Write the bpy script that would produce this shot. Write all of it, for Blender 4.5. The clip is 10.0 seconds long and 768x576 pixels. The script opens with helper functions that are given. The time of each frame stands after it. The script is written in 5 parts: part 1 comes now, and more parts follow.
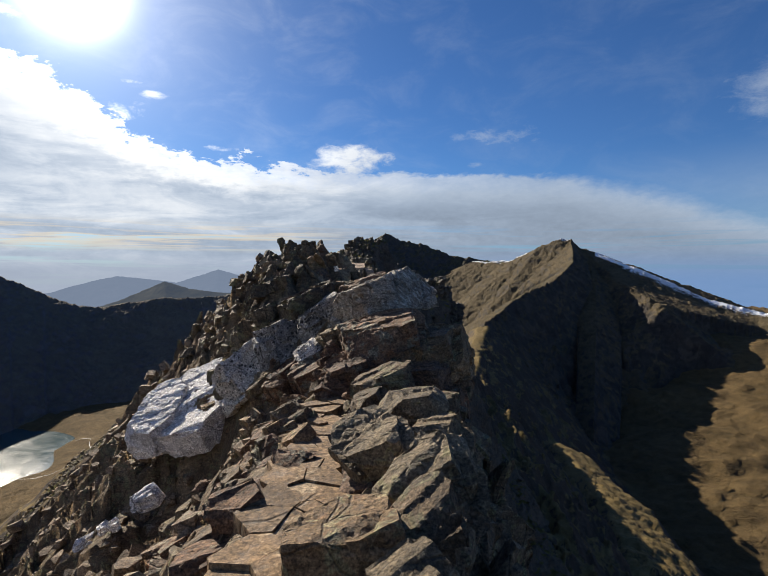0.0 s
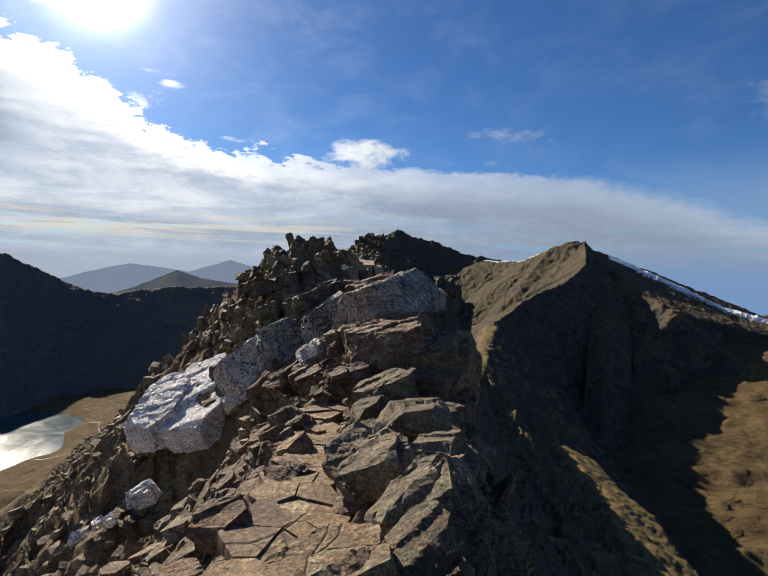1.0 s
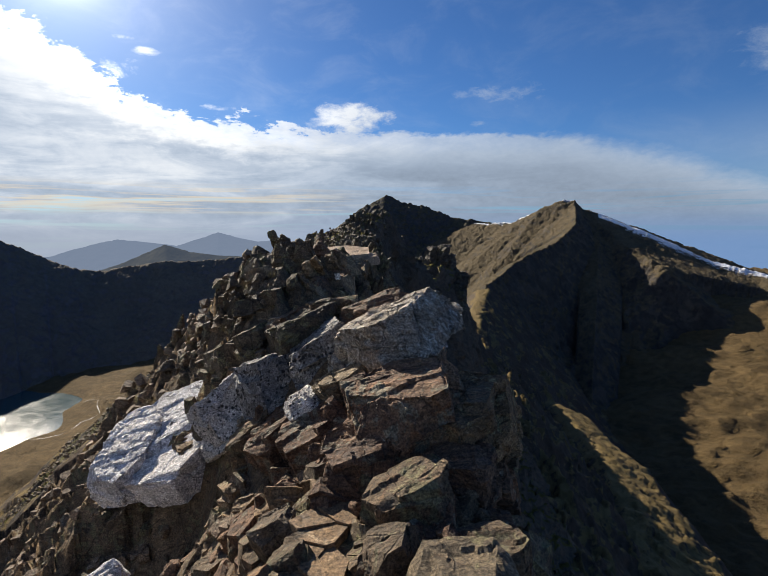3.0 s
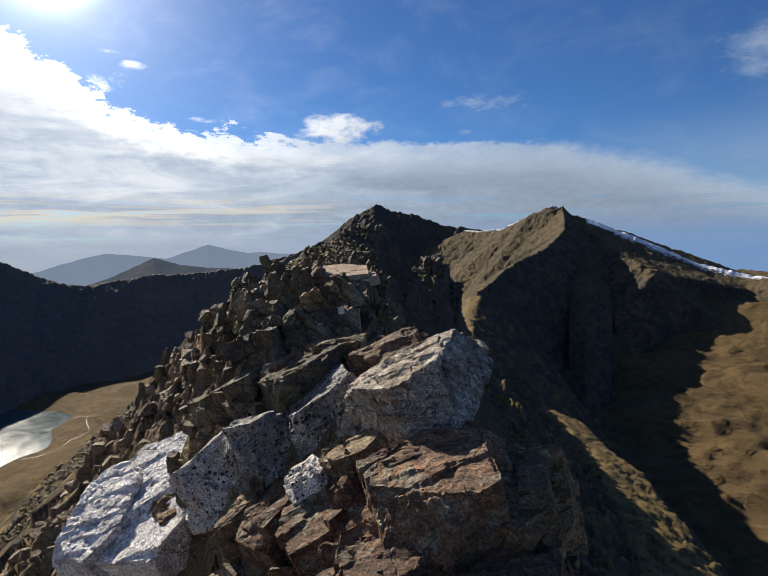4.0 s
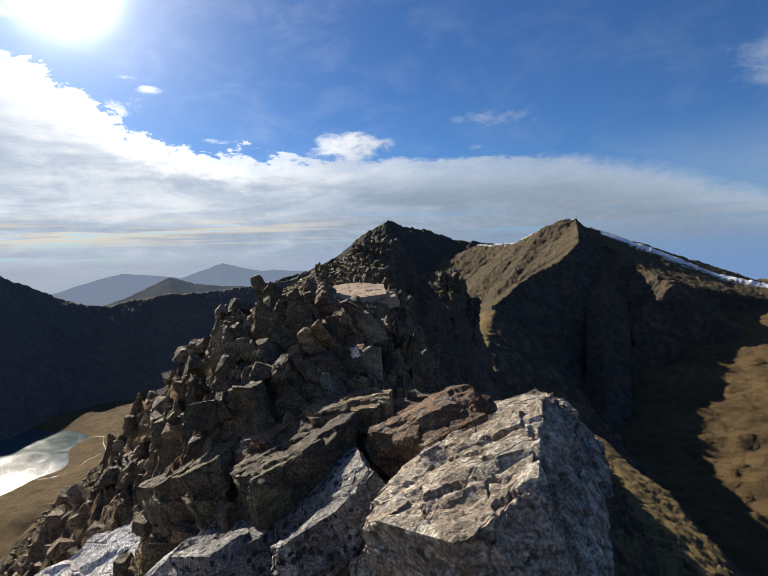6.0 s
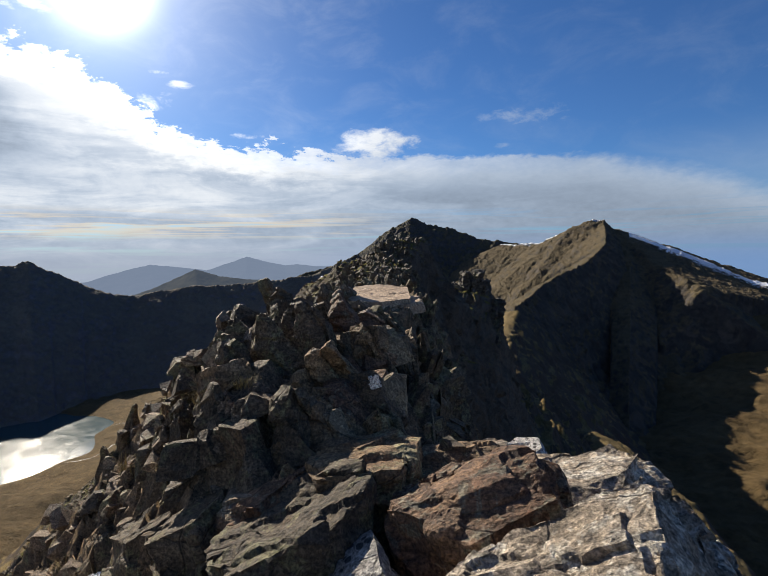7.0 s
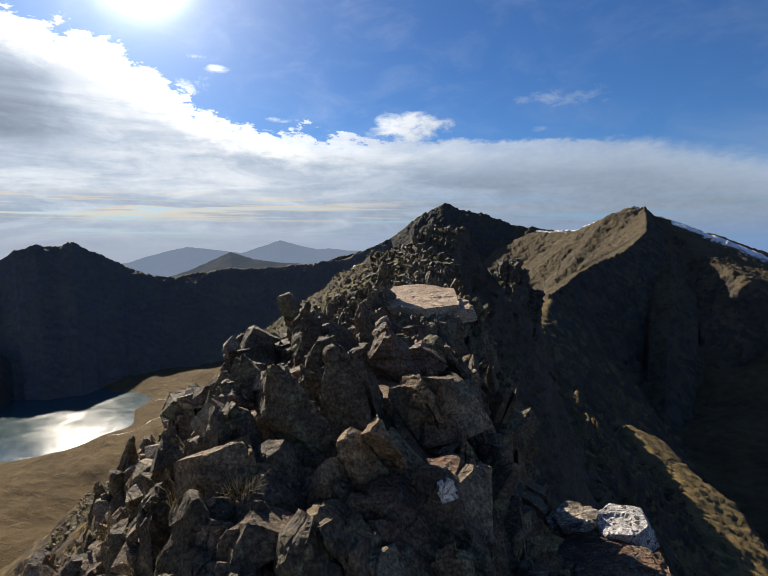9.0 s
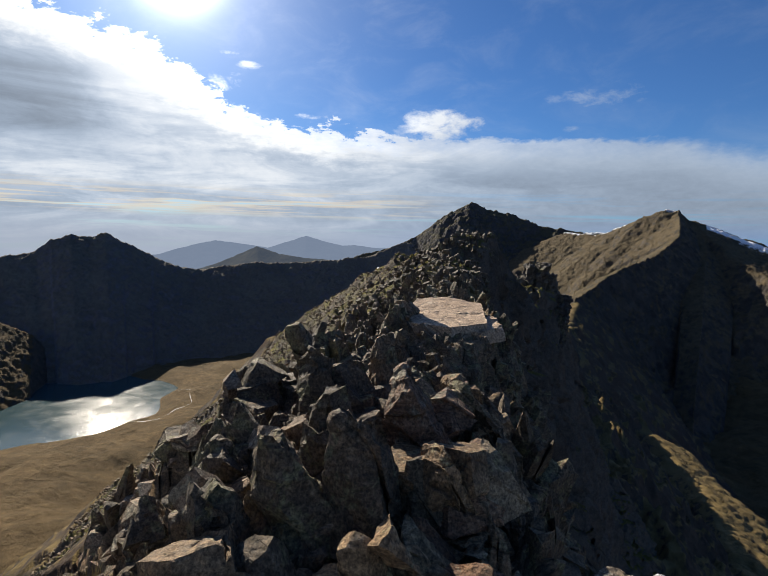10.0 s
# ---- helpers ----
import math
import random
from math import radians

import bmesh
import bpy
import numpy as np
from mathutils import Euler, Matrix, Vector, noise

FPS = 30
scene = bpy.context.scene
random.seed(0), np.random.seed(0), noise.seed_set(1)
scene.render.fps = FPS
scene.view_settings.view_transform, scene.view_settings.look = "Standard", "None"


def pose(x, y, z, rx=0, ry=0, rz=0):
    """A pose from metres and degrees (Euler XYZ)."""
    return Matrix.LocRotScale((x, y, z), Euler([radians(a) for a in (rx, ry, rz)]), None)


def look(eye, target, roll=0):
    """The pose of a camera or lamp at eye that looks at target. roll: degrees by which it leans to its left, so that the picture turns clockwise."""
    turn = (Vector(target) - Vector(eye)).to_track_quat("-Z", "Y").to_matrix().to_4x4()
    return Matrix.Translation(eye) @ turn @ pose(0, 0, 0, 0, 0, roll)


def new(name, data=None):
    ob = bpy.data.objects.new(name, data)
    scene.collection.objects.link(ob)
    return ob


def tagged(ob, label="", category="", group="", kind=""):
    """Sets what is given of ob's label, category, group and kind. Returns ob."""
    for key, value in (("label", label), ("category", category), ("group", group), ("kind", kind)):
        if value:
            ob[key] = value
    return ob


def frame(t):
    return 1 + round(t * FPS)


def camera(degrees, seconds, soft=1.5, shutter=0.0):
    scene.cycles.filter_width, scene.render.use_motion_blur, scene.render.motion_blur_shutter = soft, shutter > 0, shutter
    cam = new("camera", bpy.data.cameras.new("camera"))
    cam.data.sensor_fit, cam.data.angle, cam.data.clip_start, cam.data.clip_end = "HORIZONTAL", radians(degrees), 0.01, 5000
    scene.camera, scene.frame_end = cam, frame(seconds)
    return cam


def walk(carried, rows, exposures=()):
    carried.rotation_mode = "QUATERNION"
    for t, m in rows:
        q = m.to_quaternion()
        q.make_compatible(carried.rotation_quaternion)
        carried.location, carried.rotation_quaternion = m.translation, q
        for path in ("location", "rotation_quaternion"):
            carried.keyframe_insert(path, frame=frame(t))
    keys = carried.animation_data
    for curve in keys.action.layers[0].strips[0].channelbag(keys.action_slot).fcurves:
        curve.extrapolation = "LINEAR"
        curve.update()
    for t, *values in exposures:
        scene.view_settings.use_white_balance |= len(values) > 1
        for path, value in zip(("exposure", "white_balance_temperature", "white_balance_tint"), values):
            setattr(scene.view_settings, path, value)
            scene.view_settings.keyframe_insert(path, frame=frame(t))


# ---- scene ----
cam = camera(75.8, 10.0, soft=0.9)
PATH = [
    (0, (1.184, -0.358, 2.075), (1.162, 1.64, 1.989), 0.2),
    (0.5, (1.203, -0.232, 2.058), (1.175, 1.766, 1.971), 1.1),
    (1, (1.233, -0.105, 2.161), (1.17, 1.891, 2.057), 2.1),
    (1.5, (1.254, 0.068, 2.36), (1.175, 2.062, 2.217), 2.6),
    (2, (1.203, 0.533, 2.456), (1.141, 2.523, 2.268), 1.5),
    (2.2, (1.13, 0.776, 2.552), (1.075, 2.764, 2.345), 1.0),
    (3.3, (0.888, 2.03, 3.011), (0.869, 4.016, 2.772), -0.4),
    (3.5, (0.817, 2.256, 3.072), (0.801, 4.243, 2.84), -0.7),
    (4, (0.646, 2.859, 3.191), (0.655, 4.849, 2.988), -1.1),
    (4.5, (0.637, 3.333, 3.228), (0.653, 5.325, 3.051), -2.2),
    (5, (0.594, 3.894, 3.202), (0.59, 5.888, 3.047), -2.5),
    (5.5, (0.501, 4.531, 3.148), (0.488, 6.527, 3.01), -2.5),
    (7, (0.376, 6.297, 3.247), (0.245, 8.287, 3.099), -0.8),
    (7.5, (0.242, 6.757, 3.331), (0.074, 8.743, 3.17), -0.2),
    (8, (0.164, 7.156, 3.407), (-0.049, 9.136, 3.223), -0.0),
    (8.5, (0.047, 7.619, 3.449), (-0.178, 9.596, 3.251), -0.6),
    (9, (-0.036, 8.048, 3.513), (-0.292, 10.02, 3.306), -0.1),
    (9.5, (-0.04, 8.423, 3.777), (-0.35, 10.387, 3.568), 0.6),
    (10, (-0.11, 8.739, 3.79), (-0.461, 10.696, 3.573), 1.3),
]
walk(cam, [(t, look(e, g, r)) for t, e, g, r in PATH])

# ---- world, sun, exposure ----
SUN_AZ, SUN_EL = radians(-39.5), radians(28.5)
HALO_AZ, HALO_EL = radians(-32.5), radians(25.5)  # where the lens shows the bright aureole
SUN_DIR = Vector((math.sin(SUN_AZ) * math.cos(SUN_EL), math.cos(SUN_AZ) * math.cos(SUN_EL), math.sin(SUN_EL)))
HALO_DIR = Vector((math.sin(HALO_AZ) * math.cos(HALO_EL), math.cos(HALO_AZ) * math.cos(HALO_EL), math.sin(HALO_EL)))


class Graph:
    """Short hand for wiring shader nodes."""

    def __init__(self, tree):
        self.t = tree
        tree.nodes.clear()

    def n(self, kind, **inputs):
        node = self.t.nodes.new(kind)
        for key, value in inputs.items():
            self.put(node.inputs[int(key[1:])] if key[0] == "i" and key[1:].isdigit() else node.inputs[key.replace("_", " ")], value)
        return node

    def put(self, socket, value):
        if isinstance(value, bpy.types.NodeSocket):
            self.t.links.new(value, socket)
        elif isinstance(value, bpy.types.Node):
            self.t.links.new(value.outputs[0], socket)
        else:
            socket.default_value = (*value, 1.0) if socket.type == "RGBA" and len(value) == 3 else value

    def m(self, op, a, b=0.0, c=0.0, clamp=False):
        node = self.t.nodes.new("ShaderNodeMath")
        node.operation, node.use_clamp = op, clamp
        for k, v in enumerate((a, b, c)):
            self.put(node.inputs[k], v)
        return node.outputs[0]

    def v(self, op, a, b=(0, 0, 0)):
        node = self.t.nodes.new("ShaderNodeVectorMath")
        node.operation = op
        self.put(node.inputs[0], a)
        self.put(node.inputs[1], b)
        return node.outputs["Value"] if op in ("DOT_PRODUCT", "LENGTH") else node.outputs[0]

    def step(self, x, lo, hi, a=0.0, b=1.0):
        node = self.t.nodes.new("ShaderNodeMapRange")
        node.interpolation_type = "SMOOTHSTEP"
        for k, v in enumerate((x, lo, hi, a, b)):
            self.put(node.inputs[k], v)
        return node.outputs[0]

    def mix(self, f, a, b, mode="MIX"):
        node = self.t.nodes.new("ShaderNodeMix")
        node.data_type, node.blend_type = "RGBA", mode
        node.clamp_factor = True
        self.put(node.inputs[0], f)
        self.put(node.inputs[6], a if not isinstance(a, tuple) else (*a[:3], 1))
        self.put(node.inputs[7], b if not isinstance(b, tuple) else (*b[:3], 1))
        return node.outputs[2]

    def ramp(self, f, stops, kind="LINEAR"):
        node = self.t.nodes.new("ShaderNodeValToRGB")
        node.color_ramp.interpolation = kind
        el = node.color_ramp.elements
        while len(el) < len(stops):
            el.new(0.5)
        for e, (p, c) in zip(el, stops):
            e.position = p
            e.color = (c, c, c, 1) if not isinstance(c, tuple) else (*c, 1)
        self.put(node.inputs[0], f)
        return node.outputs[0]

    def noise(self, vec, scale, detail=4.0, rough=0.55, distort=0.0):
        node = self.t.nodes.new("ShaderNodeTexNoise")
        for k, v in (("Vector", vec), ("Scale", scale), ("Detail", detail), ("Roughness", rough), ("Distortion", distort)):
            self.put(node.inputs[k], v)
        return node.outputs["Fac"]

    def cells(self, vec, scale, feature="F1", out="Distance"):
        node = self.t.nodes.new("ShaderNodeTexVoronoi")
        node.feature = feature
        self.put(node.inputs["Vector"], vec)
        self.put(node.inputs["Scale"], scale)
        return node.outputs[out]

    def bump(self, height, strength, distance, normal=None):
        node = self.t.nodes.new("ShaderNodeBump")
        self.put(node.inputs["Strength"], strength)
        self.put(node.inputs["Distance"], distance)
        self.put(node.inputs["Height"], height)
        if normal is not None:
            self.put(node.inputs["Normal"], normal)
        return node.outputs[0]


def build_sky():
    world = bpy.data.worlds.new("sky")
    scene.world = world
    world.use_nodes = True
    g = Graph(world.node_tree)
    sky = g.n("ShaderNodeTexSky")
    sky.sky_type, sky.sun_disc = "NISHITA", False
    sky.sun_elevation, sky.sun_rotation = SUN_EL, SUN_AZ % (2 * math.pi)
    sky.altitude, sky.air_density, sky.dust_density, sky.ozone_density = 900, 1.0, 0.4, 2.0
    d = g.n("ShaderNodeTexCoord").outputs["Generated"]
    xyz = g.n("ShaderNodeSeparateXYZ", i0=d)
    az = g.m("MULTIPLY", g.m("ARCTAN2", xyz.outputs[0], xyz.outputs[1]), 57.2958)
    el = g.m("MULTIPLY", g.m("ARCSINE", xyz.outputs[2]), 57.2958)
    flat = g.n("ShaderNodeCombineXYZ", i0=g.m("MULTIPLY", az, 0.075), i1=g.m("MULTIPLY", el, 0.15), i2=0.0)
    streak = g.n("ShaderNodeCombineXYZ", i0=g.m("MULTIPLY", az, 0.028), i1=g.m("MULTIPLY", el, 0.2), i2=3.0)
    thin = g.n("ShaderNodeCombineXYZ", i0=g.m("MULTIPLY", az, 0.03), i1=g.m("MULTIPLY", el, 0.9), i2=8.0)
    n1 = g.noise(flat, 1.6, 9, 0.62, 0.5)
    n2 = g.noise(streak, 1.6, 6, 0.55, 0.8)
    n3 = g.noise(flat, 5.0, 8, 0.65, 0.3)
    n5 = g.noise(flat, 14.0, 6, 0.6, 0.2)
    n4 = g.noise(thin, 1.6, 7, 0.6, 0.4)
    # upper edge of the cloud deck, degrees of elevation over azimuth
    span = g.m("DIVIDE", g.m("ADD", az, 60), 120)
    edge = g.ramp(span, [(0.0, 22.5 / 40), (0.13, 19.8 / 40), (0.19, 18.6 / 40), (0.225, 17.6 / 40), (0.255, 14.8 / 40), (0.29, 12.4 / 40), (0.34, 11.6 / 40),
                         (0.42, 10.7 / 40), (0.52, 10.6 / 40), (0.66, 9.8 / 40), (0.74, 7.6 / 40), (0.82, 4.4 / 40), (0.9, 2.2 / 40), (1.0, 1.5 / 40)])
    edge = g.m("MULTIPLY", edge, 40)
    bite = g.step(az, 2, -22, 0.4, 1.9)
    ragged = g.m("MULTIPLY", g.m("ADD", g.m("MULTIPLY", g.m("SUBTRACT", n1, 0.5), 3.6), g.m("ADD", g.m("MULTIPLY", g.m("SUBTRACT", n3, 0.5), 3.8), g.m("MULTIPLY", g.m("SUBTRACT", n5, 0.5), 1.5))), bite)
    rise = g.m("SUBTRACT", g.m("ADD", edge, ragged), el)
    crisp = g.step(az, 12, 36, 0.35, 2.2)
    deck = g.step(rise, g.m("MULTIPLY", crisp, -0.8), crisp)
    thick = g.step(rise, 0.0, 2.5, 0.72, 0.98)
    holes = g.m("MULTIPLY", g.step(n4, 0.5, 0.66), g.step(el, 5.5, 3.0))
    soft = g.m("MULTIPLY", g.m("MULTIPLY", deck, thick), g.m("SUBTRACT", 1.0, g.m("MULTIPLY", holes, 0.7)))

    def puff(a, e, ra, re, lo, hi, rag=1.5):
        da = g.m("DIVIDE", g.m("SUBTRACT", az, a), ra)
        de = g.m("DIVIDE", g.m("SUBTRACT", el, e), re)
        r2 = g.m("ADD", g.m("MULTIPLY", da, da), g.m("MULTIPLY", de, de))
        near = g.m("SUBTRACT", 1.0, r2)
        wild = g.m("ADD", g.m("MULTIPLY", g.m("SUBTRACT", n3, 0.5), 2.0 * rag), g.m("MULTIPLY", g.m("SUBTRACT", n1, 0.5), rag))
        return g.step(g.m("ADD", near, wild), lo, hi)

    puffs = g.m("MULTIPLY", puff(-4.6, 12.0, 5.6, 2.1, 0.15, 1.1, 1.2), 0.92)
    puffs = g.m("MAXIMUM", puffs, g.m("MULTIPLY", puff(13.5, 14.6, 9.0, 2.0, 0.6, 2.0, 2.0), 0.42))
    puffs = g.m("MAXIMUM", puffs, g.m("MULTIPLY", puff(38.5, 16.0, 6.0, 3.4, 0.1, 1.5, 1.1), 0.62))
    puffs = g.m("MAXIMUM", puffs, g.m("MULTIPLY", puff(-25.3, 17.2, 1.9, 0.55, 0.3, 1.2, 0.9), 0.9))
    puffs = g.m("MAXIMUM", puffs, g.m("MULTIPLY", puff(-28.0, 15.6, 3.0, 1.6, 0.7, 1.6, 1.6), 0.7))
    puffs = g.m("MAXIMUM", puffs, g.m("MULTIPLY", puff(7.5, 14.4, 1.8, 0.9, 0.5, 1.6, 1.4), 0.4))
    puffs = g.m("MAXIMUM", puffs, g.m("MULTIPLY", puff(9.6, 11.4, 1.5, 0.5, 0.4, 1.5, 1.2), 0.5))
    puffs = g.m("MAXIMUM", puffs, g.m("MULTIPLY", puff(-19.5, 12.6, 3.4, 0.5, 0.4, 1.4, 1.3), 0.85))
    puffs = g.m("MAXIMUM", puffs, g.m("MULTIPLY", puff(-27.6, 18.2, 1.6, 0.4, 0.5, 1.4, 1.3), 0.7))
    puffs = g.m("MAXIMUM", puffs, g.m("MULTIPLY", puff(-38.5, 22.0, 3.2, 1.0, 0.5, 1.5, 1.6), 0.7))
    veil = g.m("ADD", g.m("MULTIPLY", g.step(n1, 0.42, 0.8), 0.12), g.m("MULTIPLY", g.step(az, 18, 40), g.m("MULTIPLY", g.step(el, 13, 7), 0.28)))
    cover = g.m("MAXIMUM", g.m("MAXIMUM", soft, puffs), veil)
    # white along the upper edge and towards the sun, greyer below
    toward = g.m("MAXIMUM", g.v("DOT_PRODUCT", d, tuple(HALO_DIR)), 0.0)
    glow = g.m("POWER", toward, 9.0)
    top = g.step(rise, 5.0, 0.3)
    sunny = g.step(az, 20, -25)
    # billows: wide soft masses, drawn out sideways, with torn bright rims
    wide = g.n("ShaderNodeCombineXYZ", i0=g.m("MULTIPLY", az, 0.05), i1=g.m("MULTIPLY", el, 0.26), i2=5.0)
    n6 = g.noise(wide, 1.5, 8, 0.62, 0.7)
    billow = g.m("ADD", g.m("MULTIPLY", g.step(n6, 0.40, 0.62), 0.6), g.m("MULTIPLY", g.step(n2, 0.36, 0.64), 0.4))
    shade = g.m("ADD", g.m("MULTIPLY", top, g.m("ADD", 0.16, g.m("MULTIPLY", sunny, 0.30))), g.m("MULTIPLY", g.m("MULTIPLY", billow, 0.30), g.m("ADD", 0.12, g.m("MULTIPLY", sunny, 0.88))))
    shade = g.m("ADD", shade, g.m("MULTIPLY", g.m("SUBTRACT", n3, 0.5), g.m("ADD", 0.10, g.m("MULTIPLY", sunny, 0.14))))
    shade = g.m("ADD", shade, g.m("MULTIPLY", g.m("SUBTRACT", n5, 0.5), 0.10))
    shade = g.m("ADD", shade, g.m("ADD", 0.335, g.m("MULTIPLY", sunny, -0.02)))
    shade = g.m("ADD", shade, g.m("MULTIPLY", glow, 0.34))
    dark = g.m("MULTIPLY", g.step(g.m("ADD", az, g.m("MULTIPLY", n1, 12)), -26, -38), g.m("MULTIPLY", g.step(el, 17.5, 14), g.step(el, 7, 10)))
    shade = g.m("MULTIPLY", shade, g.m("SUBTRACT", 1.0, g.m("MULTIPLY", dark, 0.5)))
    tint = g.mix(g.step(shade, 0.36, 0.95), (0.76, 0.93, 1.18), (0.97, 1.0, 1.03))
    cloud = g.v("SCALE", tint)
    g.put(cloud.node.inputs["Scale"], shade)
    # low yellow streaks and the pale haze of the horizon
    warm = g.m("MULTIPLY", g.m("MULTIPLY", g.step(n4, 0.46, 0.58), g.step(el, 1.2, 2.4)), g.m("MULTIPLY", g.step(el, 5.2, 3.4), g.step(az, 2, -16)))
    cloud = g.mix(g.m("MULTIPLY", warm, 0.85), cloud, (0.84, 0.66, 0.42))
    base = g.v("SCALE", g.mix(1.0, sky.outputs[0], (0.46, 0.80, 1.26), "MULTIPLY"))
    g.put(base.node.inputs["Scale"], 0.068)
    col = g.mix(cover, base, cloud)
    haze = g.m("MULTIPLY", g.step(el, 3.4, -1.6), 0.85)
    hazecol = g.mix(g.step(az, -30, 36), (0.36, 0.41, 0.51), (0.16, 0.29, 0.54))
    col = g.mix(haze, col, hazecol)
    flare = g.m("ADD", g.m("MULTIPLY", g.m("POWER", toward, 700.0), 4.0), g.m("ADD", g.m("MULTIPLY", g.m("POWER", toward, 90.0), 0.36), g.m("MULTIPLY", g.m("POWER", toward, 24.0), 0.17)))
    lit = g.v("SCALE", (1.0, 0.98, 0.95))
    g.put(lit.node.inputs["Scale"], flare)
    col = g.v("ADD", col, lit)
    back = g.n("ShaderNodeBackground", Color=col, Strength=0.64)
    out = g.n("ShaderNodeOutputWorld", Surface=back.outputs[0])


build_sky()
scene.view_settings.exposure = 0.69
sun = new("sun", bpy.data.lights.new("sun", "SUN"))
sun.data.energy, sun.data.angle, sun.data.color = 5.0, radians(0.55), (1.0, 0.89, 0.74)
sun.matrix_world = look(SUN_DIR * 50, (0, 0, 0))

# ---- noise on arrays ----


def _hash(i, j, k):
    h = (i.astype(np.int64) * 374761393 + j.astype(np.int64) * 668265263 + k * 2147483647) & 0x7FFFFFFF
    h = ((h ^ (h >> 13)) * 1274126177) & 0x7FFFFFFF
    return ((h ^ (h >> 16)) & 0xFFFF) / 65535.0


def vnoise(x, y, k=0):
    i, j = np.floor(x), np.floor(y)
    u, v = x - i, y - j
    u, v = u * u * u * (u * (u * 6 - 15) + 10), v * v * v * (v * (v * 6 - 15) + 10)
    a = _hash(i, j, k) * (1 - u) + _hash(i + 1, j, k) * u
    b = _hash(i, j + 1, k) * (1 - u) + _hash(i + 1, j + 1, k) * u
    return a * (1 - v) + b * v


def fbm(x, y, octaves=5, k=0, gain=0.5):
    """Noise about 0, within about -0.5 to 0.5."""
    s, amp, tot = 0, 1.0, 0
    for o in range(octaves):
        c, n = math.cos(o * 1.3), math.sin(o * 1.3)
        s = s + amp * (vnoise((x * c - y * n) * 2 ** o, (x * n + y * c) * 2 ** o, k + o) - 0.5)
        tot += amp
        amp *= gain
    return s / tot * 1.6


def ridged(x, y, octaves=5, k=0, gain=0.5):
    """Sharp-crested noise, 0 to 1."""
    s, amp, tot = 0, 1.0, 0
    for o in range(octaves):
        c, n = math.cos(o * 2.1), math.sin(o * 2.1)
        s = s + amp * (1 - np.abs(2 * vnoise((x * c - y * n) * 2 ** o, (x * n + y * c) * 2 ** o, k + o) - 1)) ** 2
        tot += amp
        amp *= gain
    return s / tot


def blocks(x, y, size, k=0, tilt=0.5, jump=0.5, lean=(0.0, 0.0)):
    """Broken rock: flat-topped tilted cells of that size with steps between them."""
    u, v = x / size, y / size
    i0, j0 = np.floor(u), np.floor(v)
    best, val = np.full(np.shape(u), 1e9), np.zeros(np.shape(u))
    for di in (-1, 0, 1):
        for dj in (-1, 0, 1):
            i, j = i0 + di, j0 + dj
            px, py = i + 0.15 + 0.7 * _hash(i, j, k), j + 0.15 + 0.7 * _hash(i, j, k + 7)
            d = (u - px) ** 2 + (v - py) ** 2
            h = (_hash(i, j, k + 13) - 0.5) * jump + (u - px) * ((_hash(i, j, k + 19) - 0.5) * tilt + lean[0]) + (v - py) * ((_hash(i, j, k + 23) - 0.5) * tilt + lean[1])
            pick = d < best
            best, val = np.where(pick, d, best), np.where(pick, h, val)
    return val * size


def along(pts, x, y):
    """Nearest place on a plan polyline: signed distance (positive to its right), and each further column of pts there."""
    pts = np.array(pts, float)
    best = np.full(np.shape(x), 1e18)
    side = np.zeros(np.shape(x))
    cols = [np.zeros(np.shape(x)) for _ in range(pts.shape[1] - 2)]
    for a, b in zip(pts[:-1], pts[1:]):
        dx, dy = b[0] - a[0], b[1] - a[1]
        s = np.clip(((x - a[0]) * dx + (y - a[1]) * dy) / (dx * dx + dy * dy), 0, 1)
        ex, ey = x - a[0] - s * dx, y - a[1] - s * dy
        d = ex * ex + ey * ey
        pick = d < best
        best = np.where(pick, d, best)
        side = np.where(pick, np.sign(ex * dy - ey * dx), side)
        for c in range(len(cols)):
            cols[c] = np.where(pick, a[c + 2] + s * (b[c + 2] - a[c + 2]), cols[c])
    return np.sqrt(best) * np.where(side == 0, 1, side), cols


def mesh_from_grid(name, X, Y, Z, keep=None, closed=False):
    """A sheet from arrays of places (rows x columns); keep: which corners belong to it."""
    r, c = X.shape
    idx = np.arange(r * c).reshape(r, c)
    q = np.stack([idx[:-1, :-1], idx[:-1, 1:], idx[1:, 1:], idx[1:, :-1]], -1).reshape(-1, 4)
    if keep is not None:
        kf = keep.reshape(-1)
        q = q[kf[q].any(axis=1)]
    used = np.zeros(r * c, bool)
    used[q.reshape(-1)] = True
    remap = np.cumsum(used) - 1
    co = np.stack([X, Y, Z], -1).reshape(-1, 3)[used]
    me = bpy.data.meshes.new(name)
    me.vertices.add(len(co))
    me.vertices.foreach_set("co", co.astype(np.float32).reshape(-1))
    q = remap[q]
    me.loops.add(q.size)
    me.loops.foreach_set("vertex_index", q.astype(np.int32).reshape(-1))
    me.polygons.add(len(q))
    me.polygons.foreach_set("loop_start", np.arange(0, q.size, 4, dtype=np.int32))
    me.update(calc_edges=True)
    return me, used


def smooth(me, on=True):
    me.polygons.foreach_set("use_smooth", np.full(len(me.polygons), on))
    return me


# ---- materials ----


def material(name):
    m = bpy.data.materials.new(name)
    m.use_nodes = True
    return m, Graph(m.node_tree)


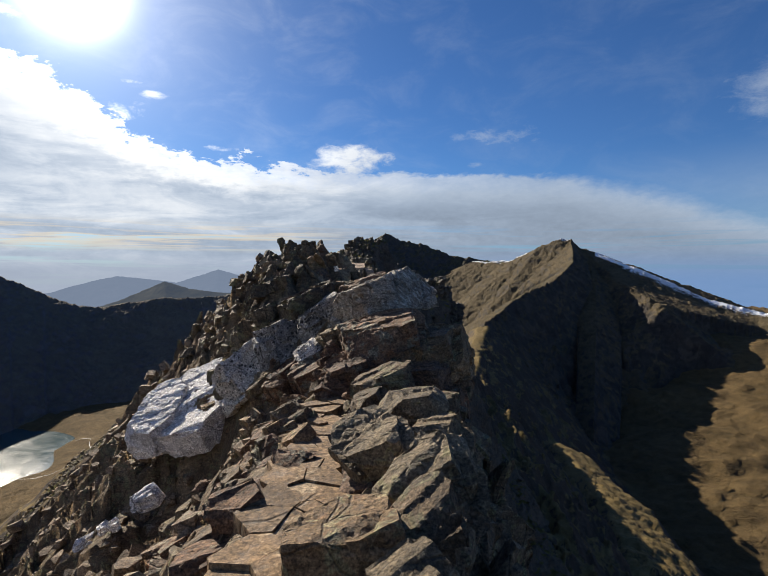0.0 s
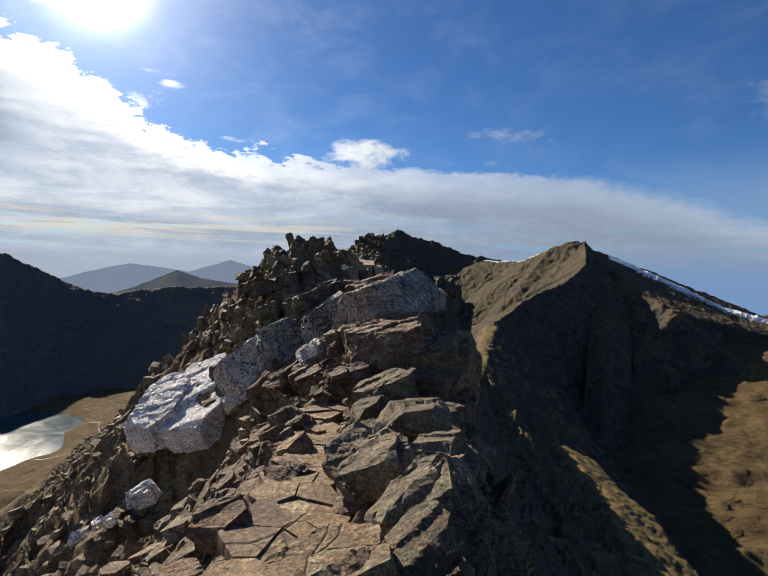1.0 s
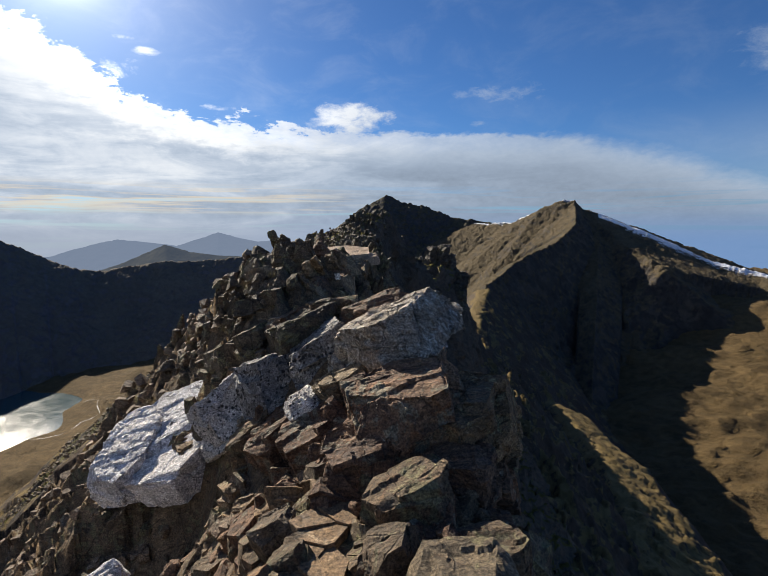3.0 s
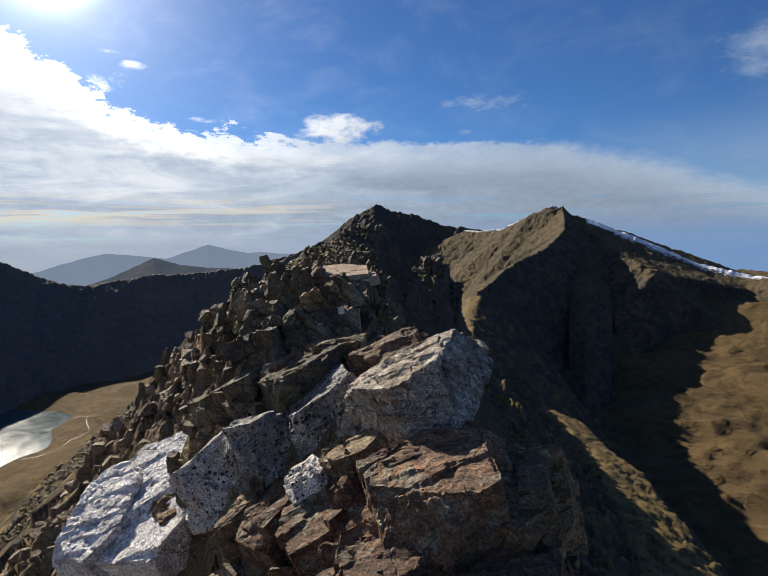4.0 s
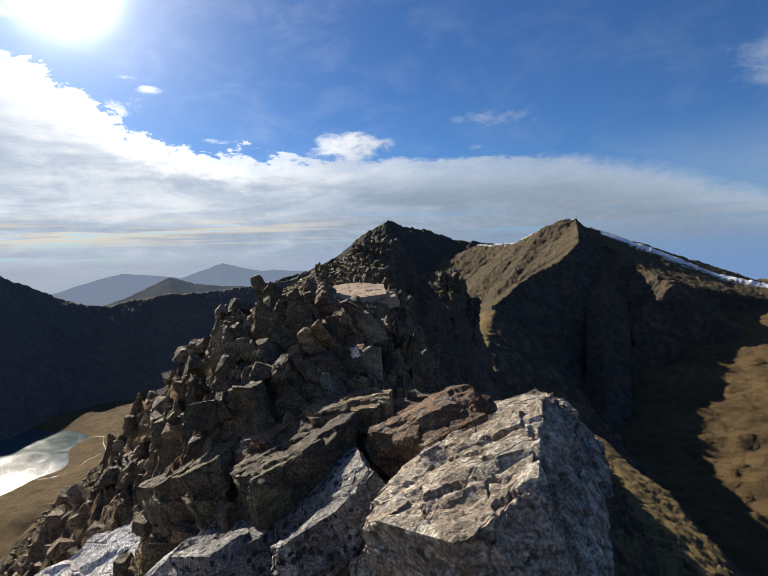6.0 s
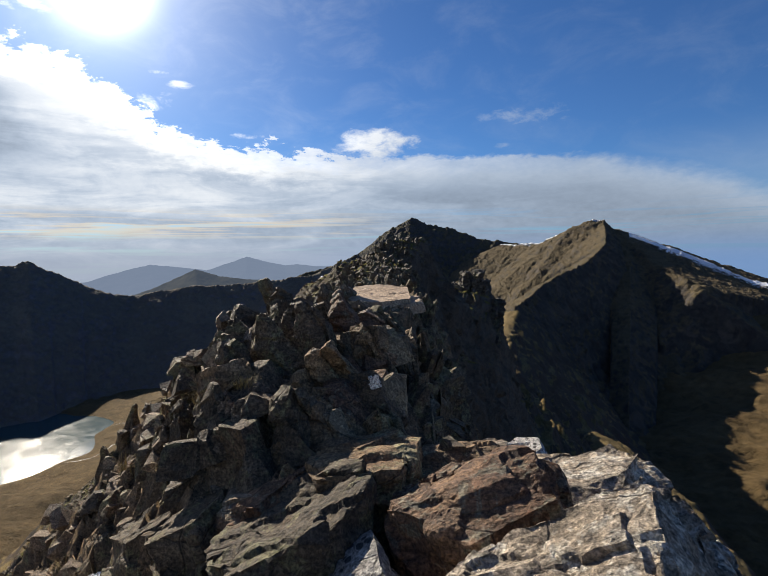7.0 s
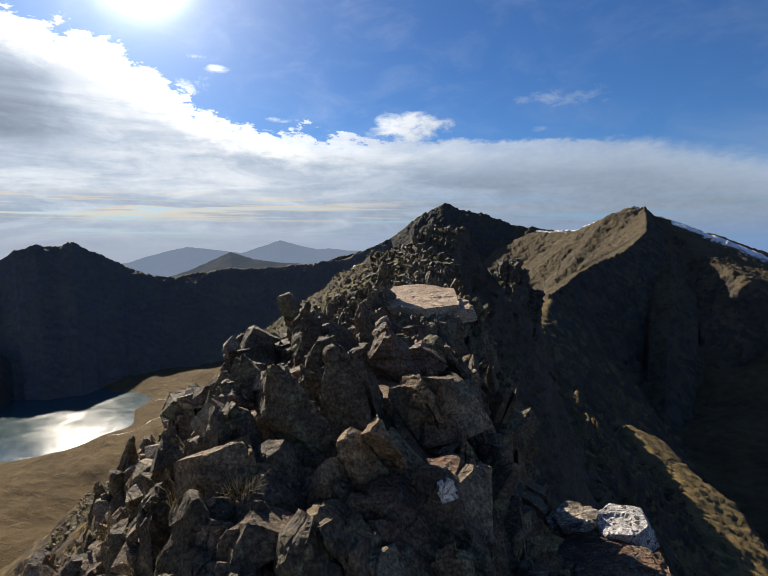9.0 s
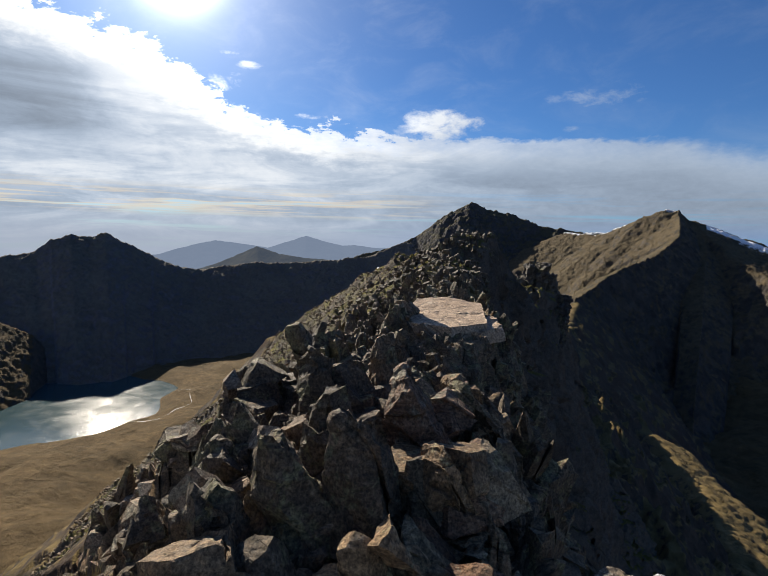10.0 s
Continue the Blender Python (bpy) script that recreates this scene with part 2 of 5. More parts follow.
def finish(g, colour, rough, normal=None, spec=0.3):
    b = g.n("ShaderNodeBsdfPrincipled", Base_Color=colour, Roughness=rough)
    b.inputs["Specular IOR Level"].default_value = spec
    if normal is not None:
        g.put(b.inputs["Normal"], normal)
    g.n("ShaderNodeOutputMaterial", Surface=b.outputs[0])


def rock_material(name, dark, mid, light, lichen, lichen_amount, rust=0.15, scale=1.0, spots=0.0, bump=1.0, streak=0.4):
    """Broken volcanic rock: mottled grain, joints, lichen blotches and rusty stains, by the place in the world."""
    m, g = material(name)
    geo = g.n("ShaderNodeNewGeometry")
    p = geo.outputs["Position"]
    info = g.n("ShaderNodeObjectInfo").outputs["Random"]
    big = g.noise(p, 1.1 * scale, 5, 0.6, 0.5)
    fine = g.noise(p, 14 * scale, 8, 0.68)
    grit = g.noise(p, 70 * scale, 4, 0.6)
    col = g.ramp(g.m("ADD", g.m("MULTIPLY", big, 0.55), g.m("MULTIPLY", fine, 0.45)), [(0.36, dark), (0.5, mid), (0.62, light)])
    stain = g.step(g.noise(p, 2.3 * scale, 5, 0.6, 1.2), 0.56, 0.72)
    col = g.mix(g.m("MULTIPLY", stain, rust), col, (0.30, 0.135, 0.06))
    blot = g.step(g.m("ADD", g.noise(p, 5.0 * scale, 7, 0.7, 0.6), g.m("MULTIPLY", g.noise(p, 1.3 * scale, 2), 0.35)), 0.80 - 0.32 * lichen_amount, 0.86 - 0.25 * lichen_amount)
    col = g.mix(g.m("MULTIPLY", blot, 0.85), col, lichen)
    if spots:
        ragged = g.v("SCALE", g.n("ShaderNodeTexNoise", Vector=p, Scale=16.0, Detail=4.0).outputs["Color"])
        ragged.node.inputs["Scale"].default_value = 0.05
        at = g.v("ADD", p, ragged)
        dots = g.step(g.m("ADD", g.cells(at, 11 * scale), g.m("MULTIPLY", g.noise(p, 3.0, 3), 0.9)), 0.76, 0.70)
        col = g.mix(g.m("MULTIPLY", dots, spots), col, (0.022, 0.023, 0.026))
        dots2 = g.step(g.m("ADD", g.cells(at, 27 * scale), g.m("MULTIPLY", fine, 0.9)), 0.72, 0.66)
        col = g.mix(g.m("MULTIPLY", dots2, spots * 0.75), col, (0.04, 0.04, 0.043))
    # lamination: long thin dark and pale lines that follow the dip
    turned = g.n("ShaderNodeMapping", i0=p)
    turned.inputs["Rotation"].default_value = (0.25, 0.40, 0.12)
    turned.inputs["Scale"].default_value = (0.9, 9.0, 12.0)
    lines = g.noise(turned.outputs[0], 1.3 * scale, 6, 0.62, 0.8)
    col = g.mix(streak, col, g.mix(1.0, col, g.ramp(lines, [(0.38, 0.30), (0.48, 0.9), (0.60, 1.5)]), "MULTIPLY"))
    speck = g.noise(p, 42 * scale, 7, 0.78)
    col = g.mix(1.0, col, g.ramp(speck, [(0.37, 0.28), (0.5, 1.0), (0.63, 1.95)]), "MULTIPLY")
    col = g.mix(1.0, col, g.ramp(info, [(0.0, (0.78, 0.78, 0.8)), (1.0, (1.15, 1.1, 1.04))]), "MULTIPLY")
    wob = g.v("SCALE", g.n("ShaderNodeTexNoise", Vector=p, Scale=5.0).outputs["Color"])
    wob.node.inputs["Scale"].default_value = 0.10
    q = g.v("ADD", p, wob)
    crack = g.m("MULTIPLY", g.m("SUBTRACT", 1.0, g.step(g.cells(q, 1.7 * scale, "DISTANCE_TO_EDGE"), 0.0, 0.022)), g.step(g.noise(p, 1.7, 2), 0.42, 0.55))
    col = g.mix(g.m("MULTIPLY", crack, 0.6), col, (0.03, 0.025, 0.02))
    chip = g.m("ADD", g.m("MULTIPLY", g.cells(q, 5.5 * scale), 0.9), g.m("MULTIPLY", g.cells(g.v("ADD", q, (3.1, 1.7, 0.4)), 17 * scale), 0.35))
    col = g.mix(g.step(chip, 0.75, 0.25, 0.0, 0.35), col, g.mix(0.5, col, dark))
    h = g.m("ADD", g.m("MULTIPLY", fine, 1.0), g.m("ADD", g.m("MULTIPLY", g.m("ADD", grit, speck), 0.28), g.m("ADD", g.m("MULTIPLY", crack, -0.5), g.m("ADD", g.m("MULTIPLY", chip, 0.7), g.m("MULTIPLY", lines, 1.6 * streak)))))
    nrm = g.bump(h, 0.8 * bump, 0.055 / scale)
    finish(g, col, g.step(fine, 0.3, 0.7, 0.62, 0.9), nrm)
    return m


def slope_material(name, grass_lo, grass_hi, rock_lo, rock_hi, scale, cut=(0.62, 0.8), snow=False, scree=None, bump=1.0):
    """Mountain side: rough grass where it lies flatter, broken rock and scree where it is steep."""
    m, g = material(name)
    geo = g.n("ShaderNodeNewGeometry")
    p = geo.outputs["Position"]
    up = g.n("ShaderNodeSeparateXYZ", i0=geo.outputs["Normal"]).outputs[2]
    big = g.noise(p, scale, 6, 0.6, 0.3)
    mid = g.noise(p, scale * 6, 8, 0.65, 0.2)
    fine = g.noise(p, scale * 45, 6, 0.7)
    grass = g.ramp(g.m("ADD", g.m("MULTIPLY", big, 0.4), g.m("MULTIPLY", mid, 0.6)), [(0.34, grass_lo), (0.64, grass_hi)])
    grass = g.mix(g.m("MULTIPLY", g.step(fine, 0.52, 0.66), 0.5), grass, tuple(0.45 * c for c in grass_lo))
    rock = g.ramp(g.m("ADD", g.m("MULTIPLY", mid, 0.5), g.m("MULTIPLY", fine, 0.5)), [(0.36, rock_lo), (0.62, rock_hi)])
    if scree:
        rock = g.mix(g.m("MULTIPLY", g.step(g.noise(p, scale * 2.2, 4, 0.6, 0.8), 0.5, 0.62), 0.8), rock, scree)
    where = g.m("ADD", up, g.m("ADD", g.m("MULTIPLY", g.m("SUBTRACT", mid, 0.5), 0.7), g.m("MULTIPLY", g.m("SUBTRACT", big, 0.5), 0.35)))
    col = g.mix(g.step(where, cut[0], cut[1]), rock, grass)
    col = g.mix(1.0, col, g.ramp(g.noise(p, scale * 150, 6, 0.75), [(0.36, 0.42), (0.5, 1.0), (0.64, 1.7)]), "MULTIPLY")
    if snow:
        at = g.n("ShaderNodeAttribute")
        at.attribute_name = "snow"
        s = g.step(g.m("ADD", at.outputs["Fac"], g.m("MULTIPLY", g.m("SUBTRACT", g.m("ADD", g.m("MULTIPLY", mid, 0.5), g.m("MULTIPLY", fine, 0.5)), 0.5), 2.2)), 0.5, 0.6)
        col = g.mix(s, col, (0.86, 0.88, 0.92))
    h = g.m("ADD", g.m("MULTIPLY", mid, 1.0), g.m("MULTIPLY", fine, 0.35))
    nrm = g.bump(h, 0.8 * bump, 0.16 / scale)
    finish(g, col, 0.92, nrm, 0.12)
    return m


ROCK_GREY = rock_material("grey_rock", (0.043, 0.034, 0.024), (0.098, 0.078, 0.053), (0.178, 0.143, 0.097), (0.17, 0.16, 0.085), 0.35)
ROCK_TAN = rock_material("tan_rock", (0.098, 0.066, 0.037), (0.205, 0.138, 0.075), (0.295, 0.209, 0.119), (0.27, 0.25, 0.14), 0.25, 0.25)
ROCK_RED = rock_material("rust_rock", (0.068, 0.041, 0.027), (0.149, 0.090, 0.056), (0.243, 0.158, 0.095), (0.20, 0.19, 0.14), 0.25, 0.5, streak=0.6)
ROCK_WHITE = rock_material("white_lichen_rock", (0.42, 0.41, 0.40), (0.66, 0.65, 0.64), (0.80, 0.79, 0.78), (0.84, 0.83, 0.82), 0.6, 0.05, 1.0, 0.4, streak=0.35)
ROCK_SPOT = rock_material("spotted_white_rock", (0.28, 0.27, 0.25), (0.50, 0.48, 0.45), (0.66, 0.64, 0.6), (0.72, 0.7, 0.66), 0.5, 0.08, 1.3, 0.95, streak=0.3)
ROCK_DARKSPOT = rock_material("dark_spotted_rock", (0.080, 0.080, 0.080), (0.176, 0.176, 0.172), (0.288, 0.284, 0.272), (0.42, 0.42, 0.40), 0.4, 0.05, 1.3, 0.9, streak=0.3)
ROCK_FLAT = rock_material("worn_tan_rock", (0.129, 0.084, 0.045), (0.199, 0.134, 0.075), (0.261, 0.186, 0.109), (0.36, 0.28, 0.18), 0.2, 0.1, 0.6, 0.0, 0.5, streak=0.15)
ROCK_CLIFF = rock_material("dark_cliff_rock", (0.035, 0.032, 0.03), (0.075, 0.068, 0.06), (0.14, 0.125, 0.10), (0.11, 0.105, 0.06), 0.3, 0.1, 0.25)
ROCK_PALE = rock_material("pale_slab_rock", (0.150, 0.122, 0.090), (0.310, 0.262, 0.200), (0.490, 0.435, 0.355), (0.47, 0.45, 0.39), 0.45, 0.3, 1.0, 0.35, streak=0.6)
ROCK_YELLOW = rock_material("yellow_lichen_rock", (0.085, 0.066, 0.042), (0.19, 0.148, 0.092), (0.31, 0.25, 0.16), (0.25, 0.225, 0.115), 0.16, 0.15)
ROCK_LEDGE = rock_material("ridge_ground_rock", (0.051, 0.038, 0.025), (0.131, 0.096, 0.060), (0.238, 0.176, 0.111), (0.17, 0.16, 0.09), 0.3, 0.25)
# for the near scree only: sunlight is put into these lighter colours
ROCK_SCREE = rock_material("lit_scree_stone", (0.085, 0.062, 0.042), (0.18, 0.135, 0.092), (0.30, 0.235, 0.165), (0.26, 0.24, 0.17), 0.25, 0.2)

ROCK_PLATFORM = rock_material("pale_tan_platform_rock", (0.27, 0.19, 0.12), (0.38, 0.28, 0.185), (0.46, 0.355, 0.25), (0.44, 0.36, 0.26), 0.2, 0.1, 0.6, 0.0, 0.4, streak=0.15)

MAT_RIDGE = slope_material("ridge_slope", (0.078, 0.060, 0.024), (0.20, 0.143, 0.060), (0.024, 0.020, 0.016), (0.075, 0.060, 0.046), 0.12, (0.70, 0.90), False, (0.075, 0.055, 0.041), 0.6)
MAT_CRAG = slope_material("crag_rock", (0.070, 0.066, 0.020), (0.165, 0.145, 0.045), (0.042, 0.037, 0.032), (0.15, 0.13, 0.105), 0.35, (0.64, 0.88), False, (0.13, 0.105, 0.08))
MAT_VALLEY = slope_material("valley_grass", (0.066, 0.048, 0.022), (0.172, 0.118, 0.054), (0.045, 0.04, 0.034), (0.13, 0.115, 0.09), 0.012, (0.60, 0.80))
MAT_SPUR = slope_material("spur_grass_rock", (0.060, 0.048, 0.027), (0.135, 0.106, 0.062), (0.028, 0.026, 0.024), (0.085, 0.075, 0.064), 0.014, (0.60, 0.84), True, (0.10, 0.085, 0.068), 0.8)
# wall colours are lifted and tinged purple in place of the haze before it
MAT_WALL = slope_material("hazy_corrie_wall", (0.115, 0.10, 0.08), (0.20, 0.18, 0.14), (0.095, 0.09, 0.098), (0.215, 0.2, 0.2), 0.011, (0.6, 0.82))
MAT_SUMMIT = slope_material("summit_rock", (0.05, 0.048, 0.035), (0.11, 0.10, 0.06), (0.035, 0.036, 0.04), (0.10, 0.098, 0.095), 0.011, (0.6, 0.82), True)


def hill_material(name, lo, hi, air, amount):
    """Far hill seen through miles of air: its haze is painted as a glow mixed over the ground's colour."""
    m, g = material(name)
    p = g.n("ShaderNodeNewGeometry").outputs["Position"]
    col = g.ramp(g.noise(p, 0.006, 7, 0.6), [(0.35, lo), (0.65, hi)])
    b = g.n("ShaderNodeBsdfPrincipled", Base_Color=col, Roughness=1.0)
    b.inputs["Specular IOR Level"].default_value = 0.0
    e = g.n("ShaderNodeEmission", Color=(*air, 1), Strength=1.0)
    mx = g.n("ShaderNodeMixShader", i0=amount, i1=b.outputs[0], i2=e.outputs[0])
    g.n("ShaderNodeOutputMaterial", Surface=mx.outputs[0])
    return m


MAT_HILL_NEAR = hill_material("near_hill_haze_glow", (0.06, 0.06, 0.045), (0.13, 0.12, 0.08), (0.075, 0.093, 0.125), 0.45)
MAT_HILL_FAR = hill_material("far_hill_haze_glow", (0.07, 0.08, 0.09), (0.12, 0.13, 0.14), (0.135, 0.17, 0.235), 0.85)


def water_material():
    m, g = material("lake_water")
    p = g.n("ShaderNodeNewGeometry").outputs["Position"]
    h = g.m("ADD", g.noise(p, 0.25, 5, 0.7), g.m("MULTIPLY", g.noise(p, 0.03, 3, 0.5), 0.6))
    nrm = g.bump(h, 0.22, 0.7)
    rough = g.step(g.noise(p, 0.012, 5, 0.6, 1.5), 0.3, 0.7, 0.09, 0.14)
    finish(g, (0.02, 0.055, 0.065), rough, nrm, 0.36)
    return m


MAT_WATER = water_material()


def plain(name, lo, hi, scale, rough=0.8, bump=0.3):
    m, g = material(name)
    p = g.n("ShaderNodeNewGeometry").outputs["Position"]
    n = g.noise(p, scale, 6, 0.65)
    finish(g, g.ramp(n, [(0.35, lo), (0.65, hi)]), rough, g.bump(n, bump, 0.1 / scale))
    return m


MAT_SNOW = plain("old_snow", (0.80, 0.82, 0.86), (0.9, 0.91, 0.93), 6.0, 0.6)
MAT_STREAM = plain("stream_gravel", (0.26, 0.25, 0.23), (0.46, 0.44, 0.40), 0.3, 0.5)
MAT_GRASS = plain("dry_grass", (0.16, 0.12, 0.045), (0.34, 0.26, 0.11), 9.0, 0.8)

# ---- the large land ----
# crest of the ridge under the walk and beyond: x, y, z of the ground, width of the level top, steepness left and right
CREST = [(1.3, -40, -1.5, 0.6, 0.85, 1.6), (1.2, -3, 0.25, 0.7, 0.7, 1.6), (1.0, 1.0, 0.30, 0.8, 0.8, 2.4), (0.7, 3.4, 0.30, 0.6, 1.0, 2.6), (0.75, 5.2, 0.38, 0.7, 1.1, 2.8),
         (1.1, 6.6, 0.65, 0.7, 1.1, 3.0), (1.0, 8.2, 1.10, 0.6, 1.25, 3.0), (0.1, 9.6, 1.20, 0.6, 1.35, 2.2), (-0.8, 11.2, 1.95, 0.9, 1.35, 2.6), (-1.1, 12.8, 2.18, 1.0, 1.35, 2.6),
         (-1.3, 14.2, 2.0, 1.3, 1.12, 2.6), (-1.25, 16.4, 1.62, 1.0, 0.86, 2.8), (-0.75, 18.4, 1.92, 0.9, 0.72, 3.0), (-0.6, 20.8, 2.02, 1.0, 0.60, 3.0), (-0.5, 24, 1.9, 0.6, 0.58, 3.0), (-0.35, 28, 2.8, 0.5, 0.62, 3.0), (-0.4, 32, 3.9, 0.7, 0.7, 3.0),
         (0.1, 35, 3.5, 0.8, 0.8, 3.0), (2.0, 45, 0.8, 0.8, 0.9, 3.0), (4.6, 62, -3.0, 1.8, 1.0, 3.2), (6.4, 75, -2.4, 3.2, 1.0, 3.2), (8.4, 83, -3.6, 3.0, 1.0, 3.2),
         (13, 110, -20, 2.0, 1.0, 2.4), (24, 160, -36, 3.0, 1.0, 1.6), (70, 420, -87, 6.0, 0.8, 1.2), (150, 786, -93, 8.0, 0.7, 1.0)]



def flank(d, width, left, right, y):
    """How far the ground falls at a signed distance from the crest."""
    dl = np.maximum(-d - width, 0)
    dr = np.maximum(d - width, 0)
    fall_l = left * np.minimum(dl, 4) + np.interp(y, [5, 12, 20, 26, 40, 70], [1.25, 1.12, 0.94, 0.82, 0.78, 0.90]) * np.maximum(dl - 4, 0) + 0.0011 * np.minimum(dl, 120) ** 2
    # a cliff to the right that eases to a long scree slope
    reach = 6 + np.clip((right - 2.4) / 0.6, 0, 1) * 5
    fall_r = np.where(dr < reach, right * dr, right * reach + 1.02 * (dr - reach))
    return np.where(d < 0, fall_l, fall_r)


# the broad scree shoulder that leaves the crag to the left
SHOULDER = [(-0.4, 32, 3.5, 0.6, 0.9, 0.9), (-2.6, 37.0, 2.9, 0.8, 0.9, 0.9), (-6.0, 44.0, 1.2, 1.2, 0.9, 0.9), (-12.0, 52.0, -2.2, 1.5, 0.9, 0.9), (-22, 62, -9.2, 2.0, 0.9, 0.9), (-40, 80, -26, 2.0, 0.9, 0.9)]
# a grassy rib low on the right flank that catches the sun
RIB = [(145, 440, -157, 3, 0.42, 0.6), (122, 346, -123, 2, 0.42, 0.6), (114, 290, -118.5, 2, 0.42, 0.6), (108, 243, -109.5, 3, 0.42, 0.6), (101, 215, -106.5, 2, 0.42, 0.6), (92, 185, -98, 3, 0.42, 0.6), (83, 164, -94, 2, 0.42, 0.6), (76, 146, -84, 3, 0.42, 0.6), (65, 122, -80, 2, 0.42, 0.6), (56, 100, -70, 3, 0.42, 0.6)]


def ridge_height(x, y):
    d, (z, w, l, r) = along(CREST, x, y)
    h = z - flank(d, w, l, r, y)
    d2, (z2, w2, l2, r2) = along(SHOULDER, x, y)
    h2 = z2 - np.maximum(np.abs(d2) - w2, 0) * np.where(d2 < 0, l2, r2) - 3.0 * np.maximum(d, 0)
    d = np.where(h2 > h, d2, d)
    h = np.maximum(h, h2)
    d3, (z3, w3, l3, r3) = along(RIB, x, y)
    out = np.maximum(np.abs(d3) - w3, 0)
    h3 = z3 - np.where(d3 < 0, l3 * np.minimum(out, 20) + 1.3 * np.maximum(out - 20, 0), r3 * out)
    d = np.where(h3 > h, -0.5, d)
    h = np.maximum(h, h3)
    return h, d


def polar(az0, az1, na, r0, r1, nr, cx=0.0, cy=4.0):
    a = np.radians(np.linspace(az0, az1, na))
    r = np.exp(np.linspace(math.log(r0), math.log(r1), nr))
    A, R = np.meshgrid(a, r)
    return cx + R * np.sin(A), cy + R * np.cos(A), R


def crest_mountain(x, y, crest, k, rough, scale):
    """A mountain from its crest lines: each is rows of x, y, z, steepness left, steepness right."""
    h = np.full(np.shape(x), -1e4)
    near = np.full(np.shape(x), 1e9)
    shady = np.ones(np.shape(x), bool)
    for line in crest:
        d, (z, l, r) = along(line, x, y)
        ad = np.abs(d)
        fall = ad * np.where(d < 0, l, r)
        hh = z - fall
        near, shady = np.where(hh > h, ad, near), np.where(hh > h, fall > 0.7 * ad, shady)
        h = np.maximum(h, hh)
    grow = np.clip(near / (scale * 1.2), 0.0, 1)
    n = (ridged(x / scale, y / scale, 5, k) - 0.5) * rough * (0.12 + 0.88 * grow) * np.where(shady, 1.0, 0.22) + (ridged(x / scale * 3.1, y / scale * 3.1, 4, k + 57) - 0.5) * rough * 0.4 * grow * np.where(shady, 1.0, 0.12) + fbm(x / scale * 5, y / scale * 5, 4, k + 31) * rough * np.where(shady, 0.22, 0.12) + (ridged(x / scale * 9, y / scale * 9, 4, k + 41, 0.6) - 0.5) * rough * 0.16 * np.where(shady, 1.0, 0.8)
    return h + n, near


LAKE_Z = -345.0


def ground_height(x, y):
    """Valley to the left with the lake in it, a high bowl to the right."""
    base_l = LAKE_Z - 10 + 0.05 * np.hypot((x + 760) * 0.8, y - 860)
    base_l = np.where(np.hypot(x + 760, y - 860) > 1500, LAKE_Z + 70, base_l)
    bowl = -268 + 0.00035 * ((x - 330) ** 2 + 0.5 * (y - 480) ** 2)
    bowl = np.minimum(bowl, -150)
    s = 1 / (1 + np.exp(-(x - 60) / 60))
    far = np.clip((np.hypot(x, y) - 2300) / 900, 0, 1)
    h = base_l * (1 - s) + bowl * s
    h = h * (1 - far) + far * -380
    return h + fbm(x / 140, y / 140, 5, 3) * 26 * (1 - 0.6 * far) + ridged(x / 45, y / 45, 3, 9) * 4 + (ridged(x / 20, y / 20, 4, 15) - 0.5) * 7 * s + (ridged(x / 75, y / 75, 4, 17) - 0.45) * 13 * s


def thing(name, me, mats, label, category, kind=""):
    ob = new(name, me)
    for m in mats if isinstance(mats, (list, tuple)) else [mats]:
        me.materials.append(m)
    return tagged(ob, label, category, "", kind)


def set_attr(me, name, values):
    at = me.attributes.new(name, "FLOAT", "POINT")
    at.data.foreach_set("value", values.astype(np.float32))


# the lake's outline: an ellipse bent by noise
def lake_inside(x, y):
    u, v = x + 815, y - 800
    c, n = math.cos(radians(38)), math.sin(radians(38))
    p, q = u * c + v * n, -u * n + v * c
    return (p / 240) ** 2 + (q / 195) ** 2 + fbm(x / 90, y / 90, 3, 5) * 0.35


def land_height(x, y):
    """The ground with the lake's basin let into it."""
    h = ground_height(x, y)
    inside = lake_inside(x, y)
    shore = np.clip((inside - 1.0) * 1.2, -1, 1)
    h = np.where(inside > 1.04, np.maximum(h, LAKE_Z + 1.5), h)
    return np.where(inside < 2.2, np.minimum(np.maximum(h, LAKE_Z + shore * 9), LAKE_Z + 1 + np.maximum(shore, -0.3) * 26), h)


